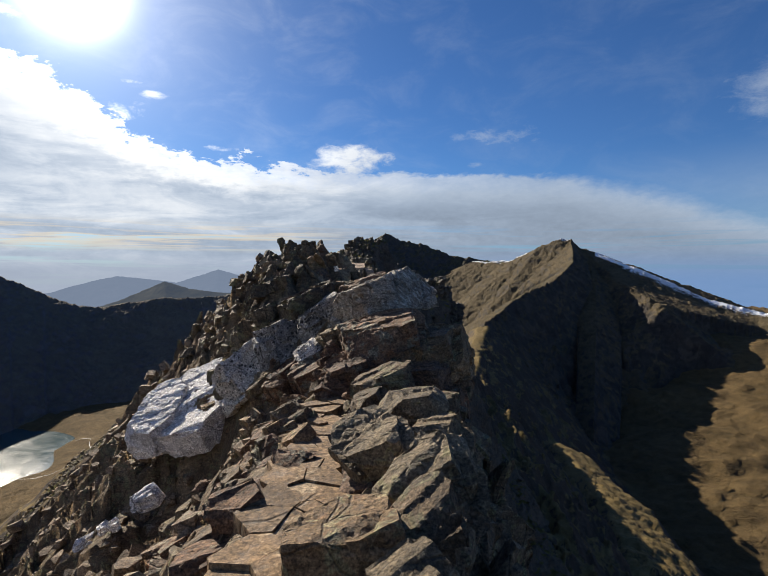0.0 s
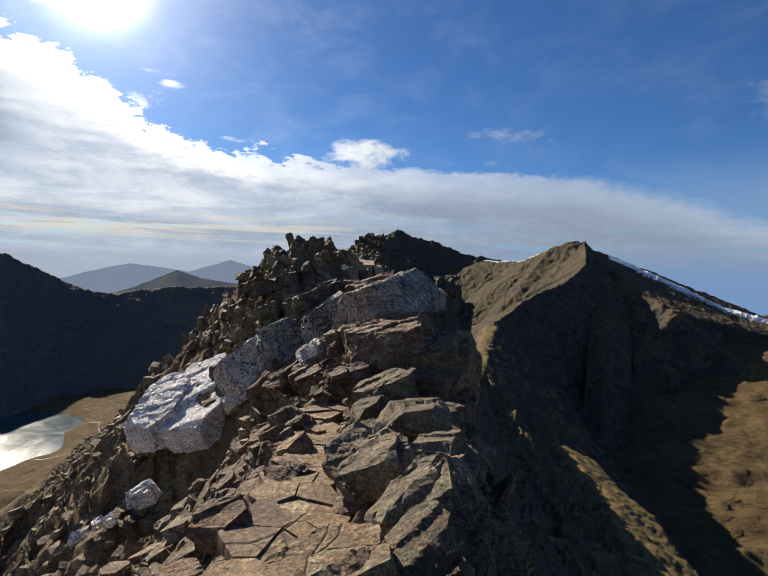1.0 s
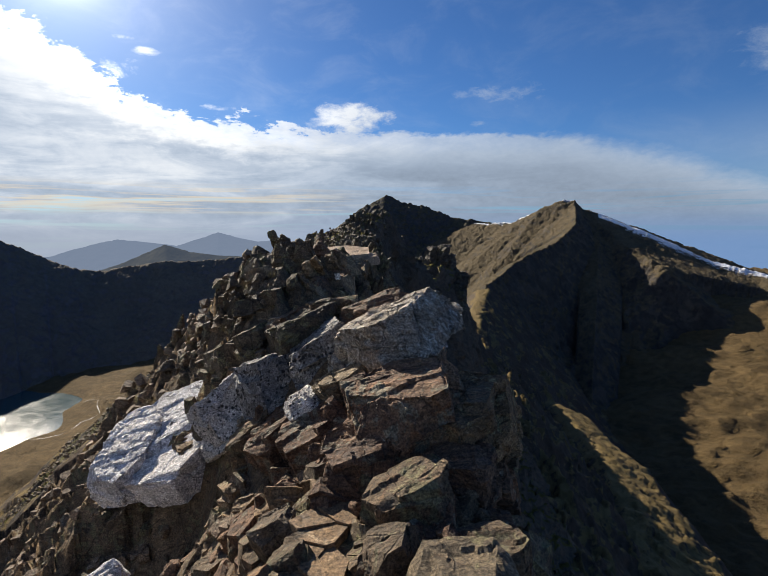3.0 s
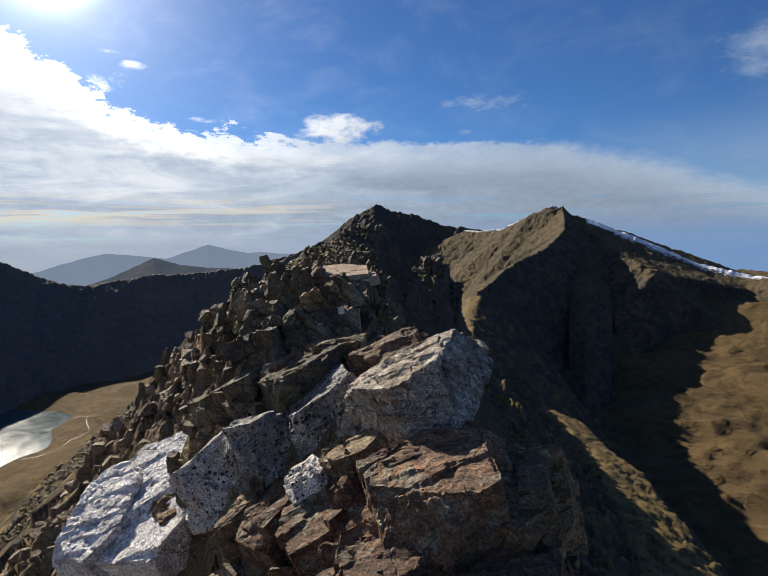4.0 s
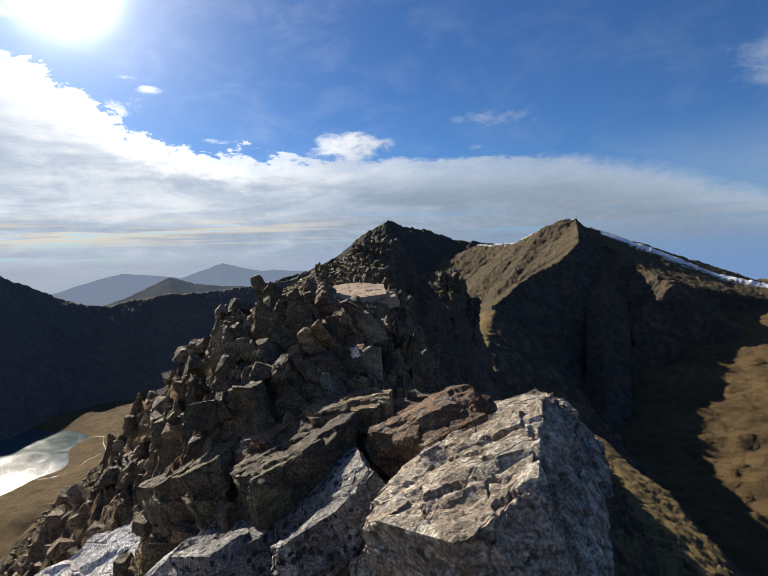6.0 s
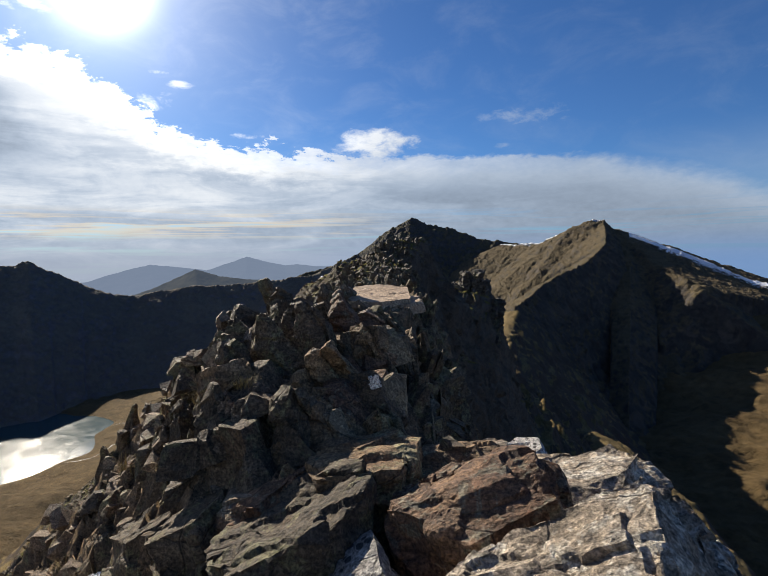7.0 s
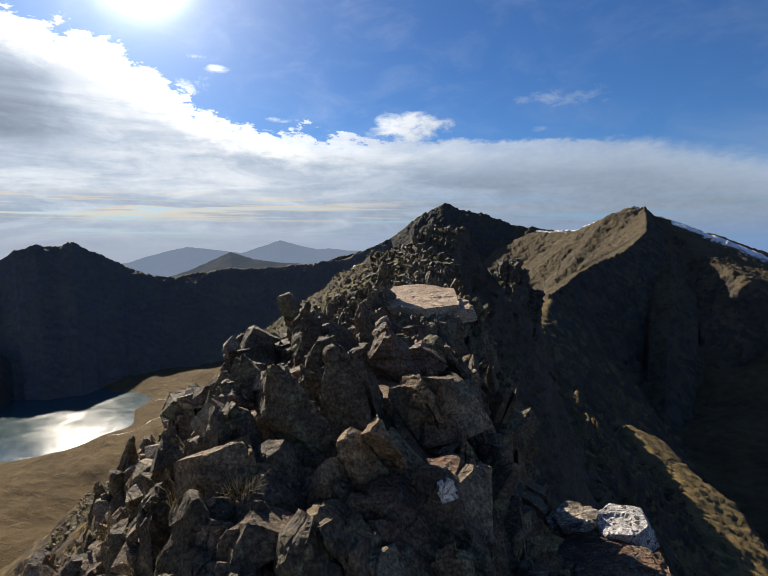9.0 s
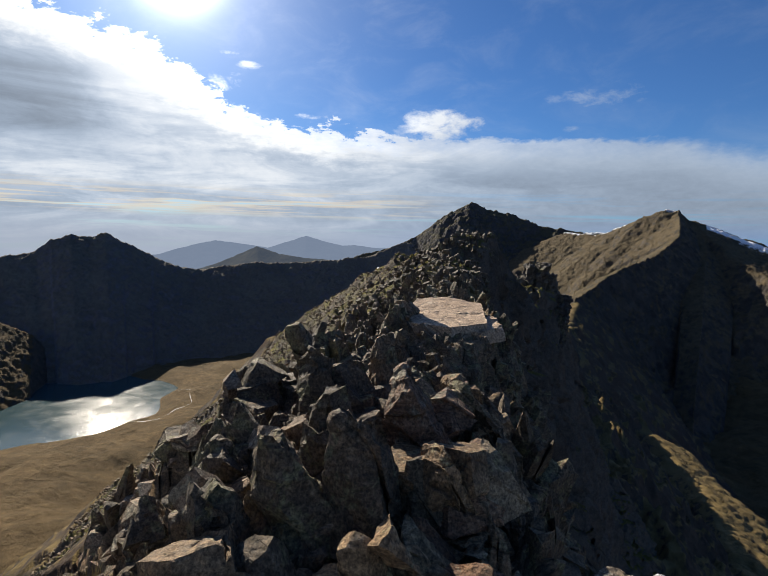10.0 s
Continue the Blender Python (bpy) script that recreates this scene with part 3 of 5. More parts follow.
def build_land():
    # ground: one sheet to the horizon
    X, Y, R = polar(-180, 180, 900, 30, 4900, 420)
    H = land_height(X, Y)
    me, _ = mesh_from_grid("ground", X, Y, H)
    thing("ground", smooth(me), MAT_VALLEY, "brown moor grass valley floor with rocky knolls", "ground", "structure")
    # lake
    bm = bmesh.new()
    bmesh.ops.create_circle(bm, cap_ends=True, radius=330, segments=64, matrix=Matrix.Translation((-815, 800, LAKE_Z)))
    me = bpy.data.meshes.new("water")
    bm.to_mesh(me)
    bm.free()
    thing("water", me, MAT_WATER, "mountain lake with sun glitter on dark teal water", "water", "structure")
    # the ridge's own flanks beyond the near crag
    X, Y, R = polar(-180, 180, 1500, 10, 900, 430, 0.0, 8.0)
    H, d = ridge_height(X, Y)
    amp = np.clip(R * 0.05, 0.5, 9)
    craggy = np.where(d > 0, 1.3, 0.4)
    H = H + (ridged(X / 24, Y / 24, 6, 21, 0.55) - 0.55) * np.clip(R * 0.09, 0.6, 13) * craggy * np.clip(np.abs(d) / 8, 0.25, 1)
    H = H + blocks(X * 0.9 + 0.4 * H, Y, 3.0, 5, 0.9, 0.9) * np.clip(R / 90, 0.15, 1.0) * 0.6 + fbm(X / 3, Y / 3, 4, 77) * 0.7
    deep = np.maximum(np.minimum(np.minimum(X + 10.5, 13.5 - X), np.minimum(Y + 3.5, 26 - Y)), np.minimum(np.minimum(X + 21, 30 - X), np.minimum(Y - 23, 118 - Y)))
    H = H - 2.8 * np.clip(deep / 3.5, 0, 1)
    keep = H > ground_height(X, Y) - 25
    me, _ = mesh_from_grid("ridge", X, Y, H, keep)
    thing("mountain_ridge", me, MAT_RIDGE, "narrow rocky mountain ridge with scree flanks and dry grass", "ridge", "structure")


def build_mountains():
    # the snow-tipped peak on the right with its two spurs
    A = [(150, 786, -93, 0.62, 1.05), (171, 832, -86, 0.62, 1.1), (242, 970, -66, 0.6, 1.15), (275, 1013, -54, 0.6, 1.2), (379, 1139, -28, 0.6, 1.2), (470, 1266, 14, 0.62, 1.1), (512, 1385, 52, 0.62, 1.0), (549, 1503, 84, 0.6, 0.9)]
    B = [(296, 1760, 24, 0.5, 0.5), (377, 1640, 18, 0.5, 0.6), (430, 1560, 43, 0.5, 0.6), (462, 1532, 66, 0.6, 0.6), (502, 1519, 84, 0.7, 0.6), (525, 1512, 89, 0.6, 0.6), (545, 1504, 86, 0.6, 0.6), (575, 1493, 64, 0.6, 0.4), (619, 1475, 42, 0.5, 0.33), (680, 1449, 17, 0.5, 0.40), (748, 1415, -16, 0.5, 0.42), (870, 1343, -83, 0.5, 0.36), (972, 1271, -113, 0.45, 0.30), (1250, 1080, -160, 0.4, 0.24)]
    C = [(581, 1491, 60, 0.35, 0.62), (585, 1272, -30, 0.3, 0.7), (590, 1060, -82, 0.26, 0.8), (640, 985, -150, 0.26, 0.9), (650, 930, -190, 0.3, 0.9)]
    F = [(972, 1271, -113, 0.4, 0.26), (935, 1090, -125, 0.4, 0.26), (870, 900, -160, 0.4, 0.28), (800, 740, -215, 0.4, 0.3)]
    DROP = [(440, 1090, 0), (520, 1050, 0), (592, 1038, 0), (640, 1000, 0), (668, 960, 0), (668, 900, 0), (620, 800, 0)]
    G = [(535, 1450, 40, 0.9, 0.55), (527, 1408, 0, 0.9, 0.55), (526, 1301, -60, 1.0, 0.5), (504, 1148, -125, 1.0, 0.5), (497, 1041, -170, 1.0, 0.5)]
    X, Y, R = polar(3, 60, 620, 560, 2300, 420)
    H, near = crest_mountain(X, Y, [A, B, C, F, G], 101, 46, 110)
    # the hillside breaks off in a cliff that faces away from the sun
    drop, _ = along(DROP, X, Y)
    below = np.clip(drop - 6, 0, 110) * np.clip((X - 540) / 70, 0, 1) * np.clip((Y - 740) / 120, 0, 1)
    H = H - 1.1 * below + (ridged(X / 40, Y / 40, 4, 107) - 0.5) * 0.25 * below
    keep = H > ground_height(X, Y) - 30
    me, used = mesh_from_grid("mountain", X, Y, H, keep)
    dB, (zB, _, _) = along(B, X, Y)
    az = np.degrees(np.arctan2(X, Y))
    snow = np.clip(0.92 - np.abs(dB) / np.where(az > 22.5, 75, 16), 0, 1) * np.where(az > 22.5, 1.0, np.where(az < 15.5, 0.85, np.where((az > 18.6) & (az < 20.2), 0.75, 0.0)))
    top = np.clip(1 - np.hypot(X - 520, Y - 1500) / 110, 0, 1)
    set_attr(me, "snow", np.maximum(snow, 0.34 * top).reshape(-1)[used])
    thing("mountain", smooth(me), MAT_SPUR, "rocky mountain peak with grassy spur and a snow-dusted skyline", "mountain")
    # the dark summit at the back
    S = [(-420, 1780, -75, 0.7, 0.7), (-310, 1850, -46, 0.7, 0.7), (-218, 1896, -2, 0.7, 0.7), (-127, 1905, 70, 0.7, 0.7), (-65, 1908, 107, 0.75, 0.75), (-18, 1909, 129, 0.8, 0.8), (53, 1908, 103, 0.75, 0.75), (142, 1903, 86, 0.7, 0.8), (230, 1895, 49, 0.7, 0.8), (363, 1874, 28, 0.6, 0.7), (520, 1840, 24, 0.6, 0.6)]
    X, Y, R = polar(-22, 18, 460, 1200, 2500, 320)
    H, near = crest_mountain(X, Y, [S], 131, 50, 120)
    keep = H > ground_height(X, Y) - 30
    me, used = mesh_from_grid("mountain", X, Y, H, keep)
    d, _ = along(S, X, Y)
    azs = np.degrees(np.arctan2(X, Y))
    set_attr(me, "snow", (np.clip(1 - np.abs(d) / 14, 0, 1) * np.where(azs > 11.5, 1.0, 0.12)).reshape(-1)[used])
    thing("mountain", smooth(me), MAT_SUMMIT, "dark pyramid mountain summit with craggy shaded face", "mountain")
    # the shaded wall across the lake, with its twin tops
    W = [(-1700, 700, -230, 0.6, 0.7), (-1250, 900, -110, 0.6, 0.62), (-1117, 1010, -72, 0.7, 0.62), (-1070, 1060, -56, 0.8, 0.62), (-1049, 1082, -32, 0.9, 0.66), (-1014, 1114, -13, 0.9, 0.66), (-986, 1139, -19, 0.9, 0.66), (-957, 1164, -7, 0.9, 0.66),
         (-926, 1189, -30, 0.8, 0.66), (-870, 1231, -68, 0.7, 0.62), (-808, 1272, -101, 0.7, 0.62), (-776, 1293, -108, 0.7, 0.62), (-718, 1326, -98, 0.7, 0.62), (-632, 1369, -87, 0.7, 0.66), (-528, 1413, -86, 0.7, 0.7), (-459, 1437, -80, 0.7, 0.7),
         (-390, 1770, -80, 0.7, 0.7), (-330, 1810, -56, 0.7, 0.7), (-270, 1855, -30, 0.7, 0.7), (-218, 1890, -4, 0.7, 0.8)]
    W = [(x * 1.17, y * 1.17, z * 1.17, l, r) if x < -400 else (x, y, z, l, r) for x, y, z, l, r in W]
    X, Y, R = polar(-66, -4, 640, 900, 2300, 360)
    H, near = crest_mountain(X, Y, [W], 161, 50, 130)
    keep = H > ground_height(X, Y) - 30
    me, used = mesh_from_grid("mountain", X, Y, H, keep)
    thing("mountain", smooth(me), MAT_WALL, "shaded corrie wall with twin tops above the lake", "mountain")
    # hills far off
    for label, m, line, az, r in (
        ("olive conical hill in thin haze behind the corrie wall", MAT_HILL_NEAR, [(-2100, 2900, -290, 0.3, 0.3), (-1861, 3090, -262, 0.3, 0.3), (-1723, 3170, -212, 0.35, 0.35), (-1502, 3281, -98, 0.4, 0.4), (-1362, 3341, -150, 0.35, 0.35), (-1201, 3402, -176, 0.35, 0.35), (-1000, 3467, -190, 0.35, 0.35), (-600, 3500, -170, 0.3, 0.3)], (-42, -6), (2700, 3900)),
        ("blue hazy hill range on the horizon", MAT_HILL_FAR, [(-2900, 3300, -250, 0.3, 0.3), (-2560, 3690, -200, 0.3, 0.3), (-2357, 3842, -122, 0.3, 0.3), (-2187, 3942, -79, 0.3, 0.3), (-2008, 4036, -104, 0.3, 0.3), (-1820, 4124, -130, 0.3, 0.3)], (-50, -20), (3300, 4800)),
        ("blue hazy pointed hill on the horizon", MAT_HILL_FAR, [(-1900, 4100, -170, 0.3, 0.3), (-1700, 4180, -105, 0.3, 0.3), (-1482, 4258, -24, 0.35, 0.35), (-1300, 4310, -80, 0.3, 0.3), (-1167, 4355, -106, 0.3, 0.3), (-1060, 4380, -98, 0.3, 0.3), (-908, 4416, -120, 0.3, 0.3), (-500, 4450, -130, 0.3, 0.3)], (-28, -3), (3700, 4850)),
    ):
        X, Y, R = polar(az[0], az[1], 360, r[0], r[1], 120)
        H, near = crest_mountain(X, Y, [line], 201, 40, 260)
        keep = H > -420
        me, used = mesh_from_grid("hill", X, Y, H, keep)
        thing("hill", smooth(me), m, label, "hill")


def build_lakeside():
    K = [(-1250, 760, -230, 0.5, 0.5), (-1140, 850, -202, 0.5, 0.5), (-1065, 930, -206, 0.5, 0.5), (-1010, 985, -250, 0.5, 0.5), (-970, 1020, -330, 0.6, 0.6)]
    X, Y, R = polar(-72, -36, 300, 950, 1750, 180)
    H, near = crest_mountain(X, Y, [K], 231, 40, 55)
    me, used = mesh_from_grid("knoll", X, Y, H, H > LAKE_Z - 12)
    thing("knoll", smooth(me), MAT_VALLEY, "brown craggy knoll beside the lake", "hill", "structure")
    # the stream that leaves the lake
    bm = bmesh.new()
    last = None
    for k in range(60):
        s = k / 59
        a = radians(100 - 225 * s)
        x, y = -598 + 62 * math.cos(a) * (1 - 0.2 * s) + 5 * math.sin(23 * s), 842 + 96 * math.sin(a) + 6 * math.sin(17 * s)
        nx, ny = math.cos(a), math.sin(a)
        z = float(land_height(np.array([x]), np.array([y]))[0]) + 1.2
        w = 0.32 + 0.2 * math.sin(31 * s)
        pair = (bm.verts.new((x - nx * w, y - ny * w, z)), bm.verts.new((x + nx * w, y + ny * w, z)))
        if last:
            bm.faces.new((last[0], last[1], pair[1], pair[0]))
        last = pair
    me = bpy.data.meshes.new("stream")
    bm.to_mesh(me)
    bm.free()
    thing("stream", me, MAT_STREAM, "thin pale stream winding from the lake's tip", "stream", "structure")


build_land()
build_mountains()
build_lakeside()

# ---- the crag under the walk ----


def part(name, me, mat, parent, label=""):
    ob = new(name, me)
    if mat is not None and not me.materials:
        me.materials.append(mat)
    ob.parent = parent
    if label:
        ob["label"] = label
    return ob


PATH_Z = 0.34


def path_left(y):
    return np.interp(y, (0.5, 2.3, 3.3, 4.0, 4.8, 6.0), (0.25, 0.15, 0.16, 0.30, 0.26, 0.32))


def path_right(y):
    return np.interp(y, (0.5, 2.3, 2.8, 3.3, 4.0, 4.8, 6.0), (0.85, 0.74, 0.66, 0.80, 0.72, 0.64, 0.56))


def near_height(x, y):
    h, d = ridge_height(x, y)
    edge = np.clip(np.abs(d) / 1.2, 0.35, 1)
    # strata: broken ledges that strike across the crest, rise to the right and face back down the walk
    u, v = x * 0.97 - y * 0.25, x * 0.25 + y * 0.97
    warp = fbm(x / 0.9, y / 0.9, 3, 81) * 0.5
    b = blocks(u * 0.5 + warp, v + warp, 0.75, 41, 0.5, 0.7, (0.30, -0.25)) * 0.6
    b = b + blocks(u * 0.6 + 9, v + warp * 0.6, 0.33, 47, 0.7, 0.9, (0.30, -0.3)) * 0.7
    b = b + blocks(u * 0.8 + 3, v, 0.13, 53, 0.9, 1.0, (0.25, -0.2)) * 0.55
    right = np.clip((d - 0.5) / 1.2, 0, 1)
    ribs = (ridged(x / 3.5 + 7, y / 0.9, 5, 61, 0.6) - 0.5) * 1.9 * right
    # the trodden path lies flatter
    trod = np.exp(-(((x - 0.47) / 0.42) ** 6)) * np.clip((6.4 - y) / 0.6, 0, 1) * np.clip((y + 1.5) / 2, 0, 1)
    b = b * (1 + 0.5 * np.clip((y - 9.5) / 1.0, 0, 1)) * (1 - 0.55 * np.clip((-d - 0.8) / 1.5, 0, 1) * np.clip((9.5 - y) / 1.5, 0, 1))
    hollow = 1.7 * np.exp(-(((x + 2.75) / 1.15) ** 4 + ((y - 9.0) / 0.8) ** 4)) + 0.5 * np.exp(-(((x + 4.2) / 1.2) ** 2 + ((y - 9.3) / 1.0) ** 2))
    hollow = hollow + 0.9 * np.exp(-(((x + 3.2) / 1.35) ** 4 + ((y - 10.5) / 1.0) ** 4))
    h = h - hollow
    h = h + b * edge * (1 - 0.5 * right) + ribs + fbm(x / 1.6, y / 1.6, 4, 59) * 0.35 - 0.12
    return h * (1 - trod) + trod * (PATH_Z - 0.07 + b * 0.1)


def fluted(X, Y, Z, d, size):
    """Sideways shift that breaks a steep flank into upright ribs and ledges."""
    right = np.clip((d - 0.6) / 1.0, 0, 1)
    warp = fbm(Y / (3 * size), Z / (5 * size), 3, 83) * size * 0.8
    n = blocks(Y + warp, Z * 0.36, size, 85, 0.7, 0.9) + blocks(Y + 5 + warp * 0.5, Z * 0.42, size * 0.42, 87, 0.8, 1.0) * 1.1 + blocks(Y, Z * 0.5, size * 0.18, 89, 0.8, 1.0)
    return X + n * right * 1.05


def near_sheet():
    xs = (-0.2 - np.linspace(0, 1, 250) ** 1.5 * 13.8)[::-1]
    xs = np.concatenate([xs, np.linspace(-0.17, 4.2, 240), 4.2 + np.linspace(0.02, 1, 80) ** 1.4 * 12.8])
    ys = np.concatenate([np.linspace(-6, 1.5, 60), np.linspace(1.53, 13.5, 400), np.linspace(13.56, 25.5, 180)])
    X, Y = np.meshgrid(xs, ys)
    jx = (vnoise(X * 31, Y * 31, 5) - 0.5) * 0.03
    jy = (vnoise(X * 31, Y * 31, 6) - 0.5) * 0.03
    X, Y = X + jx, Y + jy
    Z = near_height(X, Y) - 3.5 * np.clip((X - 13.5) / 3.0, 0, 1) - 3.0 * np.clip((-10.8 - X) / 3.0, 0, 1) - 3.0 * np.clip((-3.5 - Y) / 2.0, 0, 1)
    me, _ = mesh_from_grid("crag", fluted(X, Y, Z, along(CREST, X, Y)[0], 0.8), Y, Z)
    return thing("ridge_ground", me, ROCK_LEDGE, "broken rust-brown rock ledges along the ridge crest", "rock", "structure")


def mid_height(x, y):
    h, d = ridge_height(x, y)
    r = np.clip((d - 0.3) / 2.0, 0, 1)
    left = np.clip((-d - 0.8) / 3.0, 0, 1)
    ribs = (ridged(x / 6.0 + 3, y / 3.2, 5, 71, 0.6) - 0.5) * 5.0 * r
    top = (ridged(x / 2.6, y / 2.6, 5, 73, 0.6) - 0.55) * 1.5 * (1 - left) * (1 - r)
    scree = (ridged(x / 5.0, y / 5.0, 5, 75, 0.55) - 0.5) * 1.0 * left
    far = h + ribs + top + scree + blocks(x, y, 0.9, 79, 0.8, 0.9) * 0.45 * (1 - 0.6 * left)
    s = np.clip((y - 25.2) / 4.5, 0, 1)
    return (near_height(x, y) - 0.15) * (1 - s) + far * s


def mid_sheet():
    xs = np.concatenate([-25 + np.linspace(0, 1, 90) * 22, np.linspace(-2.9, 9, 120), np.linspace(9.15, 35, 110)])
    ys = np.concatenate([np.linspace(24.6, 40, 150), np.linspace(40.15, 125, 280)])
    X, Y = np.meshgrid(xs, ys)
    Z = mid_height(X, Y) - 4.0 * np.clip((X - 29) / 5.0, 0, 1) - 4.0 * np.clip((-20 - X) / 4.0, 0, 1) - 4.0 * np.clip((Y - 117) / 6.0, 0, 1)
    me, _ = mesh_from_grid("crag", fluted(X, Y, Z, along(CREST, X, Y)[0], 1.5), Y, Z)
    return thing("crag_ridge", me, MAT_CRAG, "dark craggy rock cone with pinnacles on the ridge ahead", "crag", "structure")


def coarse_rock(rng, size, cuts=7, keep=(0.5, 0.9)):
    """A small broken stone: a box cut by random planes."""
    bm = bmesh.new()
    bmesh.ops.create_cube(bm, size=1.0)
    bmesh.ops.transform(bm, matrix=Matrix.Diagonal((size[0], size[1], size[2], 1)), verts=bm.verts)
    for _ in range(cuts):
        n = Vector((rng.gauss(0, 1), rng.gauss(0, 1), rng.gauss(0, 1))).normalized()
        reach = abs(n.x) * size[0] / 2 + abs(n.y) * size[1] / 2 + abs(n.z) * size[2] / 2
        bmesh.ops.bisect_plane(bm, geom=bm.verts[:] + bm.edges[:] + bm.faces[:], plane_co=n * reach * rng.uniform(*keep), plane_no=n, clear_outer=True, dist=1e-5)
    bmesh.ops.remove_doubles(bm, verts=bm.verts, dist=min(size) * 0.04)
    corners = [v.co.copy() for v in bm.verts]
    bm.clear()
    bmesh.ops.convex_hull(bm, input=[bm.verts.new(c) for c in corners])
    bmesh.ops.delete(bm, geom=[v for v in bm.verts if not v.link_faces], context="VERTS")
    bmesh.ops.triangulate(bm, faces=bm.faces[:])
    me = bpy.data.meshes.new("stone")
    bm.to_mesh(me)
    bm.free()
    return me


def joints_for(rng, sx, sy, n=6, jitter=0.12):
    """Joint planes round a block of that plan: azimuth in degrees and distance of each."""
    out = []
    turn = rng.uniform(0, 360 / n)
    for k in range(n):
        a = turn + 360 / n * (k + rng.uniform(-0.28, 0.28))
        c, s = math.cos(radians(a)), math.sin(radians(a))
        reach = 0.5 * (abs(c) * sx + abs(s) * sy) / (abs(c) + abs(s)) ** 0.8
        out.append((a, reach * (1 + rng.uniform(-jitter, jitter))))
    return out


def bed_rock(seed, size, joints=None, caps=(), chips=4, fine=0.05, rough=0.026, lean=0.08, leaves=5, lam=(0.1, -0.55, 0.8), slip=0.045, split=False):
    """A block split off by joints and bedding planes, its corners broken, parted into leaves that have slipped a little.
    joints: (azimuth, distance) of each side; caps: (azimuth, slope in degrees, distance) of planes that cut the top to a point."""
    rng = random.Random(seed)
    sx, sy, sz = size
    small = min(size)
    bm = bmesh.new()

    def cut(n, at):
        bmesh.ops.bisect_plane(bm, geom=bm.verts[:] + bm.edges[:] + bm.faces[:], plane_co=at, plane_no=n, clear_outer=True, dist=1e-5)

    def hull(corners=None):
        if corners is None:
            bmesh.ops.remove_doubles(bm, verts=bm.verts, dist=small * 0.02)
            corners = [v.co.copy() for v in bm.verts]
        bm.clear()
        bmesh.ops.convex_hull(bm, input=[bm.verts.new(c) for c in corners])
        bmesh.ops.delete(bm, geom=[v for v in bm.verts if not v.link_faces], context="VERTS")
        bmesh.ops.dissolve_limit(bm, angle_limit=0.03, verts=bm.verts[:], edges=bm.edges[:])

    def chip(count, depth):
        for _ in range(count):
            spots = [v.co.copy() for v in bm.verts]
            mid = sum(spots, Vector()) / len(spots)
            n = ((rng.choice(spots) - mid).normalized() + Vector((rng.gauss(0, 0.5), rng.gauss(0, 0.5), rng.gauss(0, 0.4)))).normalized()
            cut(n, n * (max(n.dot(c) for c in spots) - small * rng.uniform(*depth)))
            hull()

    bmesh.ops.create_cube(bm, size=1.0)
    bmesh.ops.transform(bm, matrix=Matrix.Diagonal((4, 4, sz, 1)), verts=bm.verts)
    for a, dist in joints or joints_for(rng, sx, sy):
        n = Vector((math.cos(radians(a)), math.sin(radians(a)), rng.gauss(lean, 0.09))).normalized()
        cut(n, n * dist)
    for a, slope, dist in caps:
        k = radians(slope)
        n = Vector((math.cos(radians(a)) * math.sin(k), math.sin(radians(a)) * math.sin(k), math.cos(k)))
        cut(n, n * dist)
    hull()
    chip(chips, (0.05, 0.2))
    whole = [v.co.copy() for v in bm.verts]
    n = (Vector(lam).normalized() + Vector((rng.gauss(0, 0.08), rng.gauss(0, 0.08), rng.gauss(0, 0.08)))).normalized()
    lo, hi = min(n.dot(c) for c in whole), max(n.dot(c) for c in whole)
    steps = [rng.uniform(0.5, 1.5) for _ in range(leaves)]
    marks = [lo + (hi - lo) * sum(steps[:k]) / sum(steps) for k in range(leaves + 1)]
    cos, tris, meshes = [], [], []
    for k in range(leaves):
        hull(whole)
        if k < leaves - 1:
            cut(n, n * (marks[k + 1] + small * 0.03))
        hull()
        if k:
            cut(-n, n * (marks[k] - small * 0.03))
            hull()
        if leaves > 1:
            mid = sum((v.co for v in bm.verts), Vector()) / len(bm.verts)
            move = Vector((rng.gauss(0, slip), rng.gauss(0, slip), rng.gauss(0, slip)))
            move -= n * n.dot(move)
            grow = rng.uniform(0.9, 1.04)
            for v in bm.verts:
                d = v.co - mid
                v.co = mid + n * n.dot(d) + (d - n * n.dot(d)) * grow + move
            chip(2, (0.03, 0.1))
        bmesh.ops.triangulate(bm, faces=bm.faces[:])
        for _ in range(9 if fine else 0):
            long = [e for e in bm.edges if e.calc_length() > fine]
            if not long or len(bm.verts) > 6000:
                break
            bmesh.ops.subdivide_edges(bm, edges=long, cuts=1)
            bmesh.ops.triangulate(bm, faces=[f for f in bm.faces if len(f.verts) > 3])
        if fine and rough:
            bm.normal_update()
            off = Vector((seed * 1.7, k * 3.1, seed * 0.3))
            moves = []
            for v in bm.verts:
                p = v.co + off
                q = p + noise.noise_vector(p * 1.7) * 0.16
                flake = noise.cell(Vector((q.x * 2.5, q.y * 5.0, q.z * 5.0))) - 0.5
                moves.append(v.normal * rough * (0.9 * flake + 1.3 * noise.noise(p * 1.6) + 0.9 * noise.noise(p * 4.5) + 0.9 * (noise.turbulence(p * 9.0, 3, True) - 0.5)))
            for v, m in zip(bm.verts, moves):
                v.co += m
        base = len(cos)
        for i, v in enumerate(bm.verts):
            v.index = i
            cos.append(v.co.copy())
